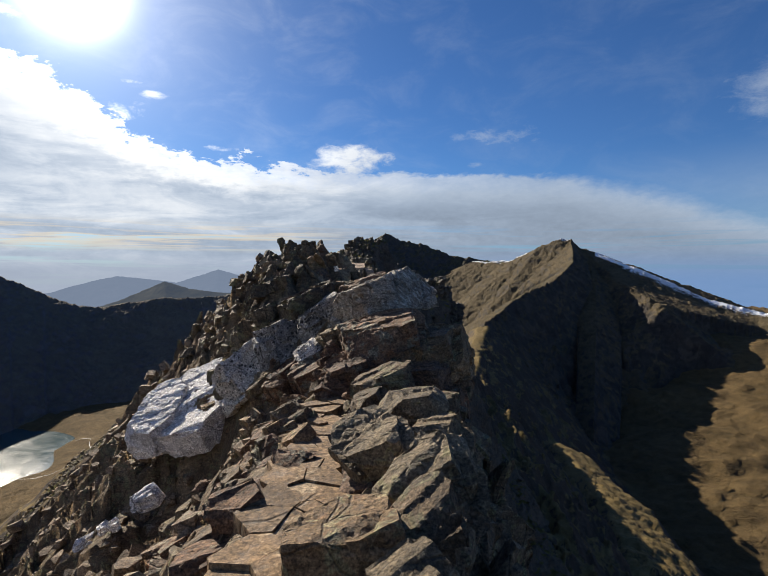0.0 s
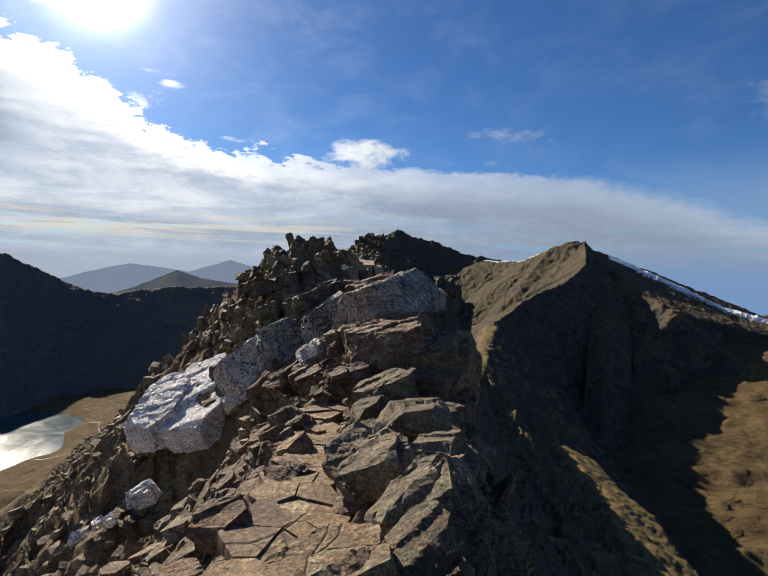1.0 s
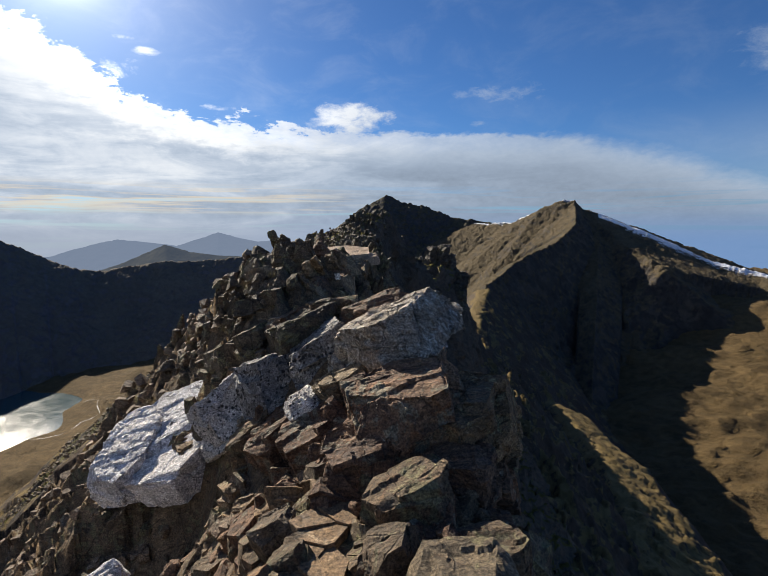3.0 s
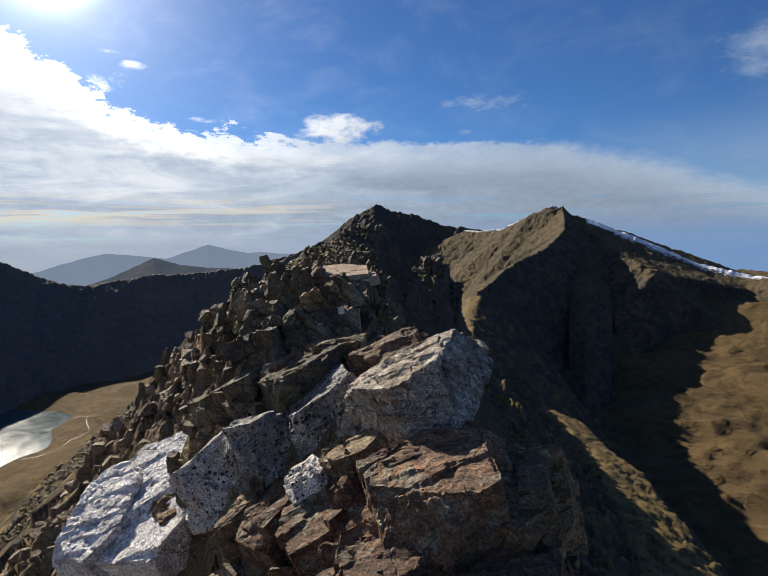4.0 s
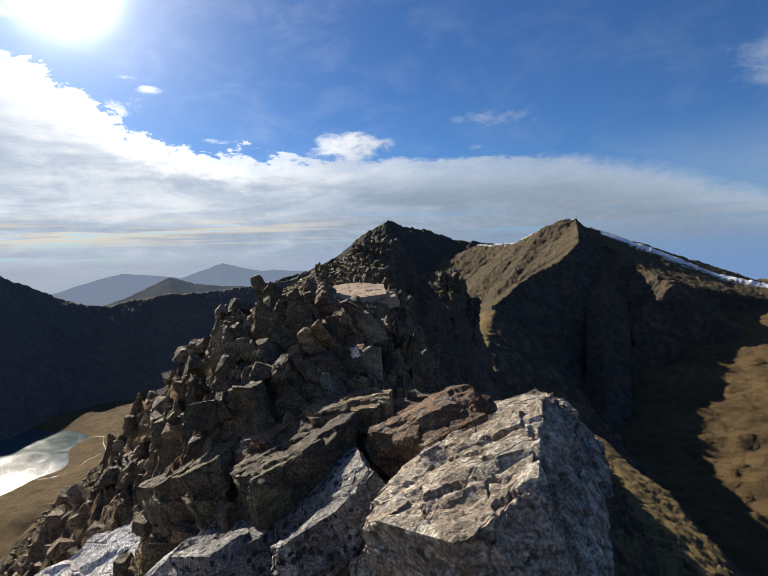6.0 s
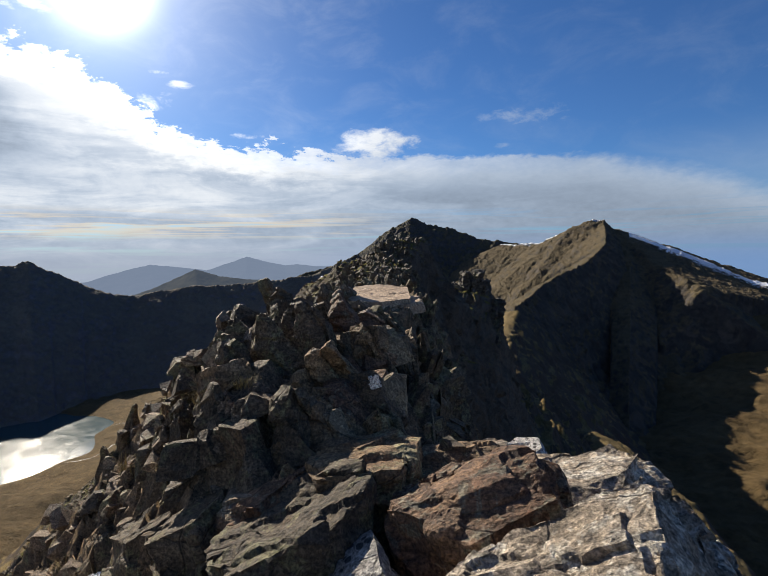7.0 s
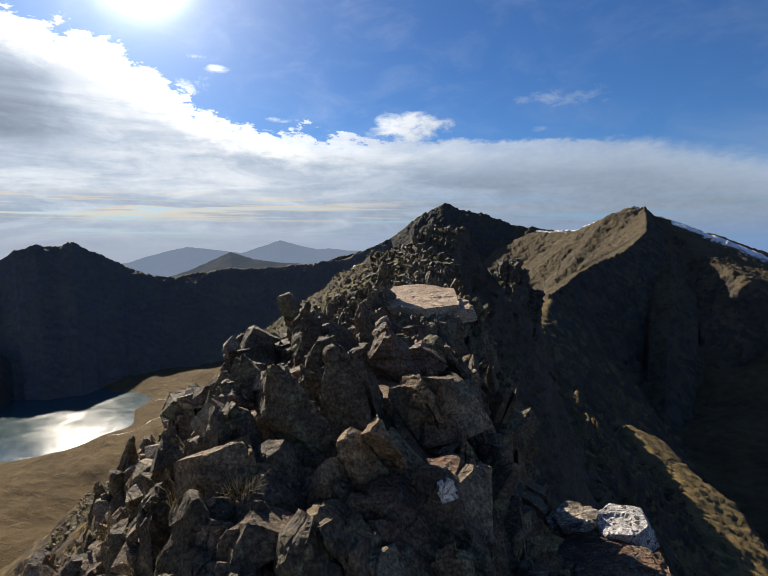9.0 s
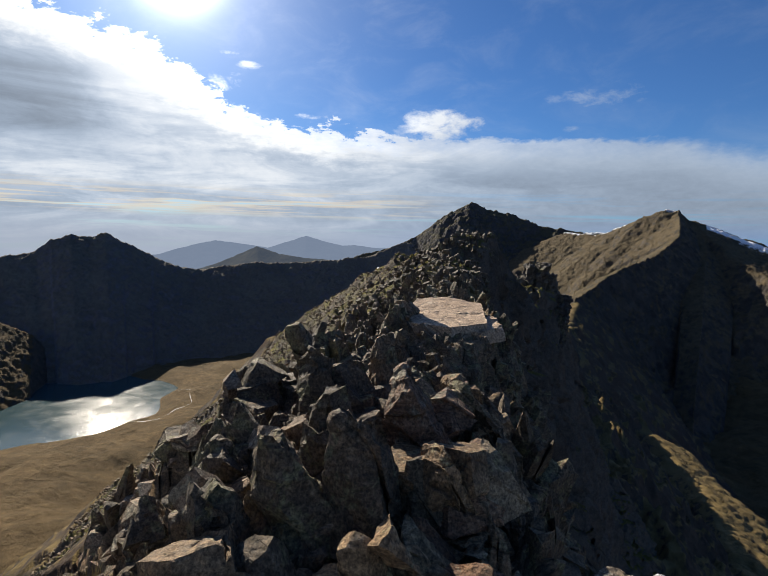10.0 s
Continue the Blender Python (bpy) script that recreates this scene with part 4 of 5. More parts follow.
        tris += [[base + v.index for v in f.verts] for f in bm.faces]
        if split or k == leaves - 1:
            me = bpy.data.meshes.new("rock")
            me.from_pydata(cos, [], tris)
            me.update()
            meshes.append(me)
            cos, tris = [], []
    bm.free()
    return meshes if split else meshes[0]


def block(name, seed, at, size, turn, mat, label, group="", **shape):
    made = bed_rock(seed, size, **shape)
    if isinstance(made, list):
        # parted along its bedding: one mesh a layer
        ob = tagged(new(name), label, "rock")
        for me in made:
            part("layer", me, mat, ob)
    else:
        ob = thing(name, made, mat, label, "rock")
    ob.matrix_world = pose(*at, *turn)
    if group:
        ob["group"] = group
    return ob


RIDGE = near_sheet()
mid_sheet()

# the pale row that strikes across the crest, from the slab down to the white boulders
ROW = "row of pale blocks across the crest"
block("rock_slab", 3, (0.98, 8.14, 1.52), (1.6, 1.4, 0.66), (2, -23, 0), ROCK_PALE, "big pale grey slab split along its bedding, tilted on the crest", ROW,
      joints=[(97, 0.68), (140, 0.66), (221, 0.62), (297, 0.69), (-20, 0.57)], chips=6, fine=0.03, lean=0.26, leaves=5, slip=0.05, split=True)
block("rock_block", 11, (0.06, 8.70, 0.96), (0.92, 0.9, 0.92), (6, -33, -15), ROCK_DARKSPOT, "lichen-spotted grey block leaning against the slab", ROW, fine=0.04, split=True)
block("rock_block", 12, (-0.74, 9.0, 0.48), (0.94, 0.94, 1.06), (8, -20, -38), ROCK_DARKSPOT, "dark-speckled grey block in the pale row", ROW, fine=0.04, split=True)
block("rock_block", 13, (-1.58, 9.70, -0.12), (1.9, 1.2, 0.94), (8, -40, -26), ROCK_SPOT, "white block with black lichen spots on the crest", ROW, fine=0.04, split=True)
block("white_boulder", 14, (-2.90, 10.52, -0.94), (2.0, 2.2, 0.66), (28, -25, -4), ROCK_WHITE, "white quartz boulder overhanging the ridge flank", ROW, fine=0.05, chips=7, leaves=2, split=True)
block("white_boulder", 15, (-3.76, 10.40, -1.25), (0.82, 1.7, 0.68), (28, -18, 4), ROCK_WHITE, "white cracked boulder at the row's lower end", ROW, fine=0.05, chips=7, split=True)
block("rock_block", 16, (-3.0, 11.0, -1.75), (2.2, 1.3, 1.3), (6, -20, -4), ROCK_RED, "dark brown rock that carries the white boulders", "", fine=0.07)
block("rock_block", 17, (-2.5, 9.95, -1.0), (0.5, 0.5, 0.5), (10, -20, 20), ROCK_TAN, "small tan rock wedged under the white boulder", "", fine=0.05)
BACK = "dark slabs behind the pale row"
block("rock_block", 21, (-1.84, 10.55, 0.40), (1.10, 0.95, 1.0), (6, -27, -15), ROCK_GREY, "dark grey lichened block behind the pale row", BACK, fine=0.045, split=True)
block("rock_block", 22, (-1.22, 9.88, 0.86), (0.62, 0.75, 0.80), (8, -24, -18), ROCK_GREY, "small dark grey block wedged behind the pale row", BACK, fine=0.045, split=True)
block("rock_slab", 23, (-0.36, 9.34, 1.30), (1.32, 0.85, 0.60), (4, -23, -9), ROCK_GREY, "dark grey slab dipping along the bedding", BACK, fine=0.04, split=True)
block("rock_slab", 24, (0.72, 9.30, 1.56), (1.2, 0.75, 0.50), (0, -20, -2), ROCK_RED, "rust-brown slab behind the big pale one", BACK, fine=0.04, split=True)
block("rock_slab", 25, (-0.75, 9.95, 1.22), (0.95, 0.6, 0.5), (8, -24, -14), ROCK_RED, "rust-brown ledge behind the dark slab", BACK, fine=0.045, split=True)
block("rock_block", 26, (-1.45, 10.5, 1.0), (0.7, 0.6, 0.6), (8, -24, -10), ROCK_GREY, "grey block stepped behind the dark ones", BACK, fine=0.045)
FRONT = "rust-brown blocks under the slab"
block("rock_block", 31, (1.10, 6.92, 0.82), (1.26, 1.1, 0.98), (10, -14, 4), ROCK_RED, "large rust-brown block below the pale slab", FRONT, fine=0.045, split=True)
block("rock_block", 36, (0.62, 6.52, 0.46), (0.9, 0.75, 0.62), (8, -20, 8), ROCK_RED, "rust-brown ledge block beside the path", FRONT, fine=0.045, split=True)
block("rock_slab", 32, (1.80, 7.14, 0.68), (1.05, 1.1, 0.72), (8, -6, -15), ROCK_TAN, "tan rust-stained ledge at the cliff edge", FRONT, fine=0.045, split=True)
block("rock_block", 34, (0.46, 7.86, 0.86), (0.80, 0.62, 0.52), (2, -26, 6), ROCK_YELLOW, "tan block between the slab and the spotted block", FRONT, fine=0.04, split=True)
block("rock_block", 35, (-0.12, 7.86, 0.66), (0.5, 0.4, 0.36), (10, -32, -18), ROCK_SPOT, "small pale block below the spotted row", FRONT, fine=0.045)
block("rock_block", 33, (0.10, 7.45, 0.36), (0.9, 0.65, 0.5), (8, -26, 4), ROCK_RED, "rust-brown stepped ledge below the row", FRONT, fine=0.045)
block("rock_block", 43, (-0.55, 7.95, 0.12), (0.85, 0.6, 0.5), (10, -34, -8), ROCK_RED, "dark rust-brown ledge under the spotted row", FRONT, fine=0.045)
block("rock_block", 28, (-0.9, 8.45, -0.05), (0.8, 0.6, 0.5), (10, -38, -14), ROCK_LEDGE, "dark brown ledge under the spotted row", FRONT, fine=0.045)
block("rock_block", 50, (1.62, 6.3, 0.40), (0.72, 0.6, 0.7), (6, -10, -10), ROCK_RED, "rust-brown block before the tan ledge", FRONT, fine=0.05)
for seed, at, size, turn in ((51, (1.74, 6.5, 0.42), (0.55, 0.5, 0.5), (2, -14, 10)), (53, (2.02, 6.85, 0.10), (0.5, 0.6, 0.6), (0, -10, -8)), (54, (1.86, 5.85, 0.08), (0.5, 0.55, 0.6), (2, -12, 6)), (55, (2.2, 7.5, 0.2), (0.5, 0.6, 0.6), (0, -8, 0)), (56, (0.78, 7.5, 0.62), (0.5, 0.42, 0.42), (2, -22, 10)), (57, (0.55, 7.05, 0.5), (0.5, 0.4, 0.4), (4, -26, 4))):
    block("rock_block", seed, at, size, turn, ROCK_RED, "rust-brown broken block of the ledge over the cliff", FRONT, fine=0.045)
block("rock_slab", 37, (-0.02, 9.96, 1.50), (0.9, 0.8, 0.46), (-4, -8, 4), ROCK_TAN, "tan flat-topped block past the crest", "", fine=0.045, split=True)
block("rock_slab", 38, (0.66, 10.0, 1.36), (1.15, 1.1, 0.52), (-4, -8, 0), ROCK_TAN, "tan cracked slab behind the pale one", "", fine=0.045, split=True)
block("rock_slab", 44, (1.42, 9.78, 1.32), (1.2, 1.35, 0.5), (-6, -14, -6), ROCK_PALE, "pale lichened slab behind the big one", "", fine=0.045, split=True)

# wedge-shaped ledge blocks that line the path above the cliff
LEDGE = "lichened ledge blocks beside the path"
LEDGE_ROCKS = (
    (60, (1.22, 5.72, 0.52), (0.67, 0.52, 0.54), (0, -22, 12), ROCK_LEDGE, "brown wedge-shaped ledge block beside the path"),
    (61, (1.44, 4.62, 0.50), (0.67, 0.60, 0.59), (-2, -8, -10), ROCK_YELLOW, "tan ledge block with yellow lichen on its top"),
    (62, (1.66, 4.00, 0.46), (0.44, 0.42, 0.41), (-4, -12, -12), ROCK_YELLOW, "pale flat-topped block at the lip of the cliff"),
    (63, (1.12, 3.55, 0.48), (0.60, 0.69, 0.50), (2, -26, 18), ROCK_YELLOW, "grey ledge block spotted with yellow lichen"),
    (64, (1.42, 2.98, 0.56), (0.67, 0.39, 0.36), (4, -34, 22), ROCK_YELLOW, "tilted pale-edged slab beside the path"),
    (65, (1.42, 2.52, 0.40), (0.62, 0.37, 0.36), (4, -34, 20), ROCK_LEDGE, "tilted brown slab beside the path"),
    (66, (0.98, 2.30, 0.40), (0.69, 0.52, 0.47), (-4, -14, 6), ROCK_TAN, "tan block with a dark undercut side"),
    (67, (1.30, 1.80, 0.46), (0.37, 0.34, 0.38), (0, -24, 12), ROCK_YELLOW, "small lichened block beside the path"),
    (68, (0.92, 5.02, 0.42), (0.47, 0.39, 0.40), (0, -24, 8), ROCK_LEDGE, "brown angular block beside the path"),
    (69, (0.90, 4.22, 0.40), (0.39, 0.34, 0.31), (0, -22, 14), ROCK_LEDGE, "small brown block leaning on the path's edge"),
    (72, (1.28, 6.15, 0.46), (0.42, 0.38, 0.45), (0, -26, 18), ROCK_LEDGE, "brown pointed block below the rust-brown one"),
    (73, (1.66, 5.1, 0.30), (0.50, 0.59, 0.63), (-4, -12, -8), ROCK_LEDGE, "brown block over the shaded cliff"),
    (74, (1.62, 3.2, 0.22), (0.46, 0.59, 0.63), (-4, -14, -6), ROCK_LEDGE, "brown block over the shaded cliff"),
    (75, (0.02, 4.95, 0.02), (0.52, 0.42, 0.38), (-2, -22, -6), ROCK_LEDGE, "dark-sided block below the path's edge"),
    (76, (-0.18, 4.15, -0.10), (0.44, 0.35, 0.31), (-4, -18, 4), ROCK_LEDGE, "grey flat block below the path's edge"),
    (77, (-0.06, 5.85, 0.10), (0.50, 0.42, 0.38), (-2, -26, -6), ROCK_LEDGE, "brown stepped block below the path's edge"),
)
for seed, at, size, turn, mat, label in LEDGE_ROCKS:
    block("rock_block", seed, at, size, turn, mat, label, LEDGE, fine=0.04, rough=0.018, chips=6, slip=0.06)

block("white_boulder", 39, (2.08, 13.75, 0.08), (0.60, 0.5, 0.34), (8, -16, -14), ROCK_SPOT, "white quartz rock on a ledge of the shaded side", "", fine=0.04, leaves=2)
block("rock_block", 45, (1.5, 13.9, -0.02), (0.56, 0.5, 0.34), (4, -12, 10), ROCK_PALE, "grey rock beside the white one on the ledge", "", fine=0.05)
block("rock_slab", 40, (1.7, 13.1, -0.12), (1.3, 1.1, 0.4), (4, -8, 0), ROCK_RED, "rust-brown ledge slab that carries the white rock", "", fine=0.06)
# added pale stone that stands in for the lichen patch on heap rock 412
block("white_stone", 58, (-0.03, 10.86, 2.03), (0.13, 0.09, 0.15), (10, -10, 0), ROCK_SPOT, "white lichen patch on a brown rock, built as a small stone", "", fine=0.03, leaves=1)
block("rock_platform", 70, (-0.58, 19.7, 1.98), (1.5, 2.7, 0.30), (5, -2, 12), ROCK_PLATFORM, "flat worn tan rock platform on the crest", "", fine=0.07, rough=0.012, leaves=1, chips=6)
block("rock_slab", 71, (0.05, 19.2, 1.82), (0.8, 1.5, 0.30), (5, -2, -14), ROCK_PLATFORM, "tan broken plate beside the flat platform", "", fine=0.07, leaves=2)
block("white_boulder", 42, (-3.05, 8.0, -1.98), (0.52, 0.38, 0.28), (10, -24, 20), ROCK_WHITE, "white quartz stone on the scree", "", fine=0.05)
block("white_stone", 47, (-3.62, 7.95, -2.42), (0.24, 0.18, 0.15), (10, -24, 50), ROCK_WHITE, "small white quartz stone on the scree", "", fine=0.05)
block("white_stone", 48, (-4.35, 8.3, -2.92), (0.2, 0.15, 0.14), (10, -24, 10), ROCK_WHITE, "small white quartz stone on the scree", "", fine=0.05)
PINS = "pinnacles at the ridge's notch"
for seed, at, size in ((61, (5.9, 76, -3.6), (1.7, 2.8, 4.6)), (62, (7.1, 76.4, -2.9), (1.7, 2.8, 6.4)), (63, (8.5, 76, -2.8), (1.9, 2.8, 6.8)), (64, (9.9, 75.6, -4.6), (1.8, 2.8, 7.4)), (65, (11.2, 75.4, -7.4), (1.9, 2.8, 8.0))):
    block("rock_pinnacle", seed, at, size, (0, 4, 10), ROCK_CLIFF, "dark rock pinnacle standing at the ridge's notch", PINS, fine=0.5, rough=0.2, lean=0.12)


def tooth_caps(rng, size):
    """Planes that cut a block's top to an edge: a long one to the left, steeper ones to the right and the front."""
    out = []
    for az, lo, hi in ((180, 20, 42), (0, 38, 58), (270, 36, 56)):
        k = rng.uniform(lo, hi)
        s, c = math.sin(radians(k)), math.cos(radians(k))
        out.append((az + rng.gauss(0, 24), k, size[2] * 0.5 * c * rng.uniform(0.82, 1.0) + 0.25 * (size[0] + size[1]) * s * rng.uniform(0.1, 0.5)))
    return out


# the jumble past the crest: place of each rock's top, plan and height
HEAP = "jumble of pointed rocks past the crest"
HEAP_ROCKS = (
    (400, (-1.40, 12.72, 2.74), (0.62, 0.60, 1.25), ROCK_GREY, "tall dark grey rock tooth leaning over the jumble"),
    (401, (-1.66, 13.55, 2.80), (0.60, 0.60, 1.2), ROCK_GREY, "pointed rock tooth on the jumble's skyline"),
    (402, (-1.44, 11.10, 2.36), (0.62, 0.60, 0.95), ROCK_GREY, "grey lichened rock with dry grass behind it"),
    (403, (-0.90, 10.92, 2.42), (0.66, 0.62, 1.05), ROCK_GREY, "grey rock with a sunlit sloping face"),
    (404, (-0.76, 11.58, 2.58), (0.60, 0.55, 1.0), ROCK_LEDGE, "dark rock in the middle of the jumble"),
    (405, (-1.24, 11.45, 2.56), (0.60, 0.60, 1.05), ROCK_GREY, "dark grey upright rock with a sloping top"),
    (406, (-0.55, 12.45, 2.70), (0.72, 0.62, 1.05), ROCK_RED, "rust-brown tall rock on the crest's edge"),
    (407, (-0.30, 11.84, 2.44), (0.46, 0.42, 0.6), ROCK_TAN, "small tan sunlit rock on the crest's edge"),
    (408, (-0.06, 11.70, 2.40), (0.44, 0.42, 0.62), ROCK_YELLOW, "tan lichened block on the crest's edge"),
    (409, (-0.48, 10.98, 2.32), (0.48, 0.46, 0.7), ROCK_TAN, "tan sunlit rock with sharp edges"),
    (410, (-0.42, 10.55, 2.02), (0.60, 0.5, 0.6), ROCK_TAN, "tan sunlit slab at the foot of the jumble"),
    (411, (-0.72, 10.28, 2.24), (0.62, 0.52, 0.9), ROCK_GREY, "dark lichened rock standing before the jumble"),
    (412, (-0.05, 11.05, 2.12), (0.55, 0.52, 0.85), ROCK_LEDGE, "brown rock with a white lichen patch"),
    (413, (-1.70, 11.75, 2.10), (0.62, 0.60, 0.95), ROCK_GREY, "dark narrow rock at the jumble's edge"),
    (414, (-2.05, 12.55, 2.10), (0.66, 0.60, 0.95), ROCK_LEDGE, "brown rock at the jumble's edge"),
    (415, (-2.30, 13.70, 2.26), (0.75, 0.65, 0.95), ROCK_GREY, "long dark rock along the jumble's edge"),
    (416, (-1.00, 13.40, 2.72), (0.62, 0.58, 1.0), ROCK_LEDGE, "pointed brown rock on the jumble's skyline"),
    (417, (-0.20, 13.20, 2.50), (0.62, 0.58, 0.9), ROCK_GREY, "dark rock on the jumble's skyline"),
    (418, (-0.72, 13.05, 2.60), (0.50, 0.50, 0.8), ROCK_RED, "rust-brown rock on the jumble's skyline"),
    (419, (-1.30, 10.35, 1.80), (0.70, 0.58, 0.9), ROCK_GREY, "dark grey rock leaning beside the crest"),
    (420, (-1.95, 11.05, 1.60), (0.72, 0.60, 0.95), ROCK_GREY, "dark grey upright rock below the jumble"),
    (421, (-2.45, 11.75, 1.45), (0.70, 0.60, 0.9), ROCK_LEDGE, "brown upright rock below the jumble"),
    (422, (-2.75, 12.75, 1.50), (0.72, 0.62, 0.9), ROCK_GREY, "dark rock below the jumble's edge"),
    (423, (0.22, 12.10, 2.06), (0.52, 0.60, 0.9), ROCK_GREY, "dark rock over the shaded cliff"),
    (424, (0.10, 10.62, 1.82), (0.52, 0.50, 0.6), ROCK_TAN, "tan block at the foot of the jumble"),
    (425, (-1.05, 12.15, 2.52), (0.50, 0.48, 0.8), ROCK_GREY, "dark pointed rock of the jumble"),
)
for seed, at, size, mat, label in HEAP_ROCKS:
    rng = random.Random(seed)
    me = bed_rock(seed, size, joints_for(rng, 0.82 * size[0], 0.82 * size[1], rng.choice((5, 6))), tooth_caps(rng, size), 6, 0.045, 0.026, 0.10, 3, (0.5, 0.75, 0.25), 0.06)
    ob = thing("heap_rock", me, mat, label, "rock")
    ob.matrix_world = pose(at[0], at[1], at[2] - 0.42 * size[2], rng.gauss(2, 4), rng.gauss(-10, 5), rng.gauss(-8, 10))
    ob["group"] = HEAP


def stone_shape(seed, tall, pointed, fine=0.14, rough=0.02):
    rng = random.Random(seed)
    size = (1.0, rng.uniform(0.65, 1.0), rng.uniform(*tall))
    return bed_rock(seed, size, joints_for(rng, size[0], size[1], rng.choice((4, 5, 5, 6)), 0.2), tooth_caps(rng, size) if pointed else (), 4, fine, rough, 0.12, 2, (0.4, 0.8, 0.3) if pointed else (0.1, -0.5, 0.8), 0.06)


VARIANTS = [stone_shape(500 + k, (0.45, 0.75), k % 3 == 0) for k in range(20)]
TEETH = [stone_shape(800 + k, (0.9, 1.5), True) for k in range(18)]
CHIPS = [stone_shape(840 + k, (0.9, 1.5), True, 0.3, 0.05) for k in range(12)]
SHARED = {}


def stone_mesh(base, mat):
    key = (base.name, mat.name)
    if key not in SHARED:
        SHARED[key] = base.copy()
        SHARED[key].materials.clear()
        SHARED[key].materials.append(mat)
    return SHARED[key]


def place_stone(x, y, s, mat, shapes, rng, lift=0.1, lean=(-22, 8), spin=18, name="stone", stretch=1.0, pitch=(0, 6)):
    z = float(near_height(np.array([x]), np.array([y]))[0])
    ob = part(name, stone_mesh(rng.choice(shapes), mat), None, RIDGE)
    m = pose(x, y, z + lift * s, rng.gauss(*pitch), rng.gauss(*lean), rng.uniform(-spin, spin))
    ob.matrix_world = m @ Matrix.Diagonal((s, s, s * stretch, 1))
    return ob


def path_slabs():
    """The trodden rock of the path: flat pieces parted by narrow cracks."""
    rng = random.Random(15)
    seeds = []
    for i in range(-1, 5):
        for j in range(20):
            y = 0.6 + 0.29 * j + rng.uniform(-0.17, 0.17)
            seeds.append((0.0 + 0.26 * i + rng.uniform(-0.15, 0.15) + 0.13 * (j % 2), y))
    for k, (x, y) in enumerate(seeds):
        if not path_left(y) - 0.06 < x < path_right(y) + 0.06:
            continue
        poly = [Vector((x + 0.34 * math.cos(a), y + 0.34 * math.sin(a))) for a in (math.pi / 4 * q for q in range(8))]
        for u, v in seeds:
            if (u, v) == (x, y) or math.hypot(u - x, v - y) > 0.7:
                continue
            n = Vector((u - x, v - y)).normalized()
            lim = n.dot(Vector(((u + x) / 2, (v + y) / 2))) - 0.001 - 0.005 * rng.random() ** 2
            out = []
            for p, q in zip(poly, poly[1:] + poly[:1]):
                dp, dq = n.dot(p) - lim, n.dot(q) - lim
                if dp <= 0:
                    out.append(p)
                if dp * dq < 0:
                    out.append(p + (q - p) * (dp / (dp - dq)))
            poly = out
            if len(poly) < 3:
                break
        if len(poly) < 3:
            continue
        bm = bmesh.new()
        tx, ty, up = rng.gauss(0.02, 0.025), rng.gauss(0, 0.03), rng.gauss(0, 0.009)
        rows = []
        for inset, z in ((1.0, -0.16), (1.0, -0.006), (0.982, 0.0)):
            rows.append([bm.verts.new(((p.x - x) * inset, (p.y - y) * inset, z + (p.x - x) * tx + (p.y - y) * ty)) for p in poly])
        for lo, hi in zip(rows, rows[1:]):
            for a in range(len(poly)):
                b = (a + 1) % len(poly)
                bm.faces.new((lo[a], lo[b], hi[b], hi[a]))
        bm.faces.new(rows[-1])
        me = bpy.data.meshes.new("slab")
        bm.to_mesh(me)
        bm.free()
        ob = part("slab", me, ROCK_FLAT, RIDGE)
        ob.matrix_world = pose(x, y, PATH_Z + 0.03 * math.sin(2.3 * y) + up)


def row_front(x):
    """Where the pale row's front stands, over x."""
    return np.interp(x, (-4.6, -3.6, -2.2, -1.4, -0.7, -0.2, 0.4, 1.2), (9.1, 9.3, 9.1, 8.9, 8.4, 8.0, 7.5, 7.2))


def scatter():
    rng = random.Random(5)
    path_slabs()
    # ledge stones to the right of the path
    for k in range(210):
        y = rng.uniform(1.0, 7.0)
        x = path_right(y) + 0.12 + rng.random() * 0.95
        if x > 1.7:
            continue
        place_stone(x, y, rng.uniform(0.14, 0.40), rng.choice((ROCK_YELLOW, ROCK_LEDGE, ROCK_RED, ROCK_LEDGE)), rng.choice((VARIANTS, TEETH)), rng, 0.16, (-26, 8), 22, "stone", rng.uniform(0.7, 1.1))
    # stepped blocks left of the path
    for k in range(330):
        y = rng.uniform(1.2, 8.9)
        x = path_left(y) - 0.05 - rng.random() ** 1.3 * 3.0
        if y > row_front(x) - 0.1 or math.hypot((x + 2.9) / 1.3, (y - 9.2) / 1.0) < 1:
            continue
        place_stone(x, y, 0.10 + 0.34 * rng.random() ** 1.8, rng.choice((ROCK_LEDGE, ROCK_LEDGE, ROCK_YELLOW, ROCK_TAN, ROCK_RED)), VARIANTS, rng, 0.1, (-26, 9), 24)
    for k in range(110):
        y = rng.uniform(6.0, 8.6)
        x = rng.uniform(-1.2, 1.9)
        if y > row_front(x):
            continue
        place_stone(x, y, rng.uniform(0.18, 0.46), rng.choice((ROCK_RED, ROCK_RED, ROCK_LEDGE, ROCK_TAN)), rng.choice((VARIANTS, TEETH)), rng, 0.16, (-28, 8), 20)
    # the jumble past the crest
    for k in range(640):
        y = rng.uniform(9.9, 16.5)
        x = -1.3 + rng.gauss(0, 1.05) - 0.12 * (y - 12)
        place_stone(x, y, 0.17 + 0.26 * rng.random() ** 1.5, rng.choice((ROCK_GREY, ROCK_GREY, ROCK_LEDGE)) if x < -0.75 else rng.choice((ROCK_TAN, ROCK_TAN, ROCK_TAN, ROCK_RED, ROCK_YELLOW)), rng.choice((TEETH, TEETH, VARIANTS)), rng, 0.32, (-12, 9), 40, "stone", rng.uniform(0.8, 1.2))


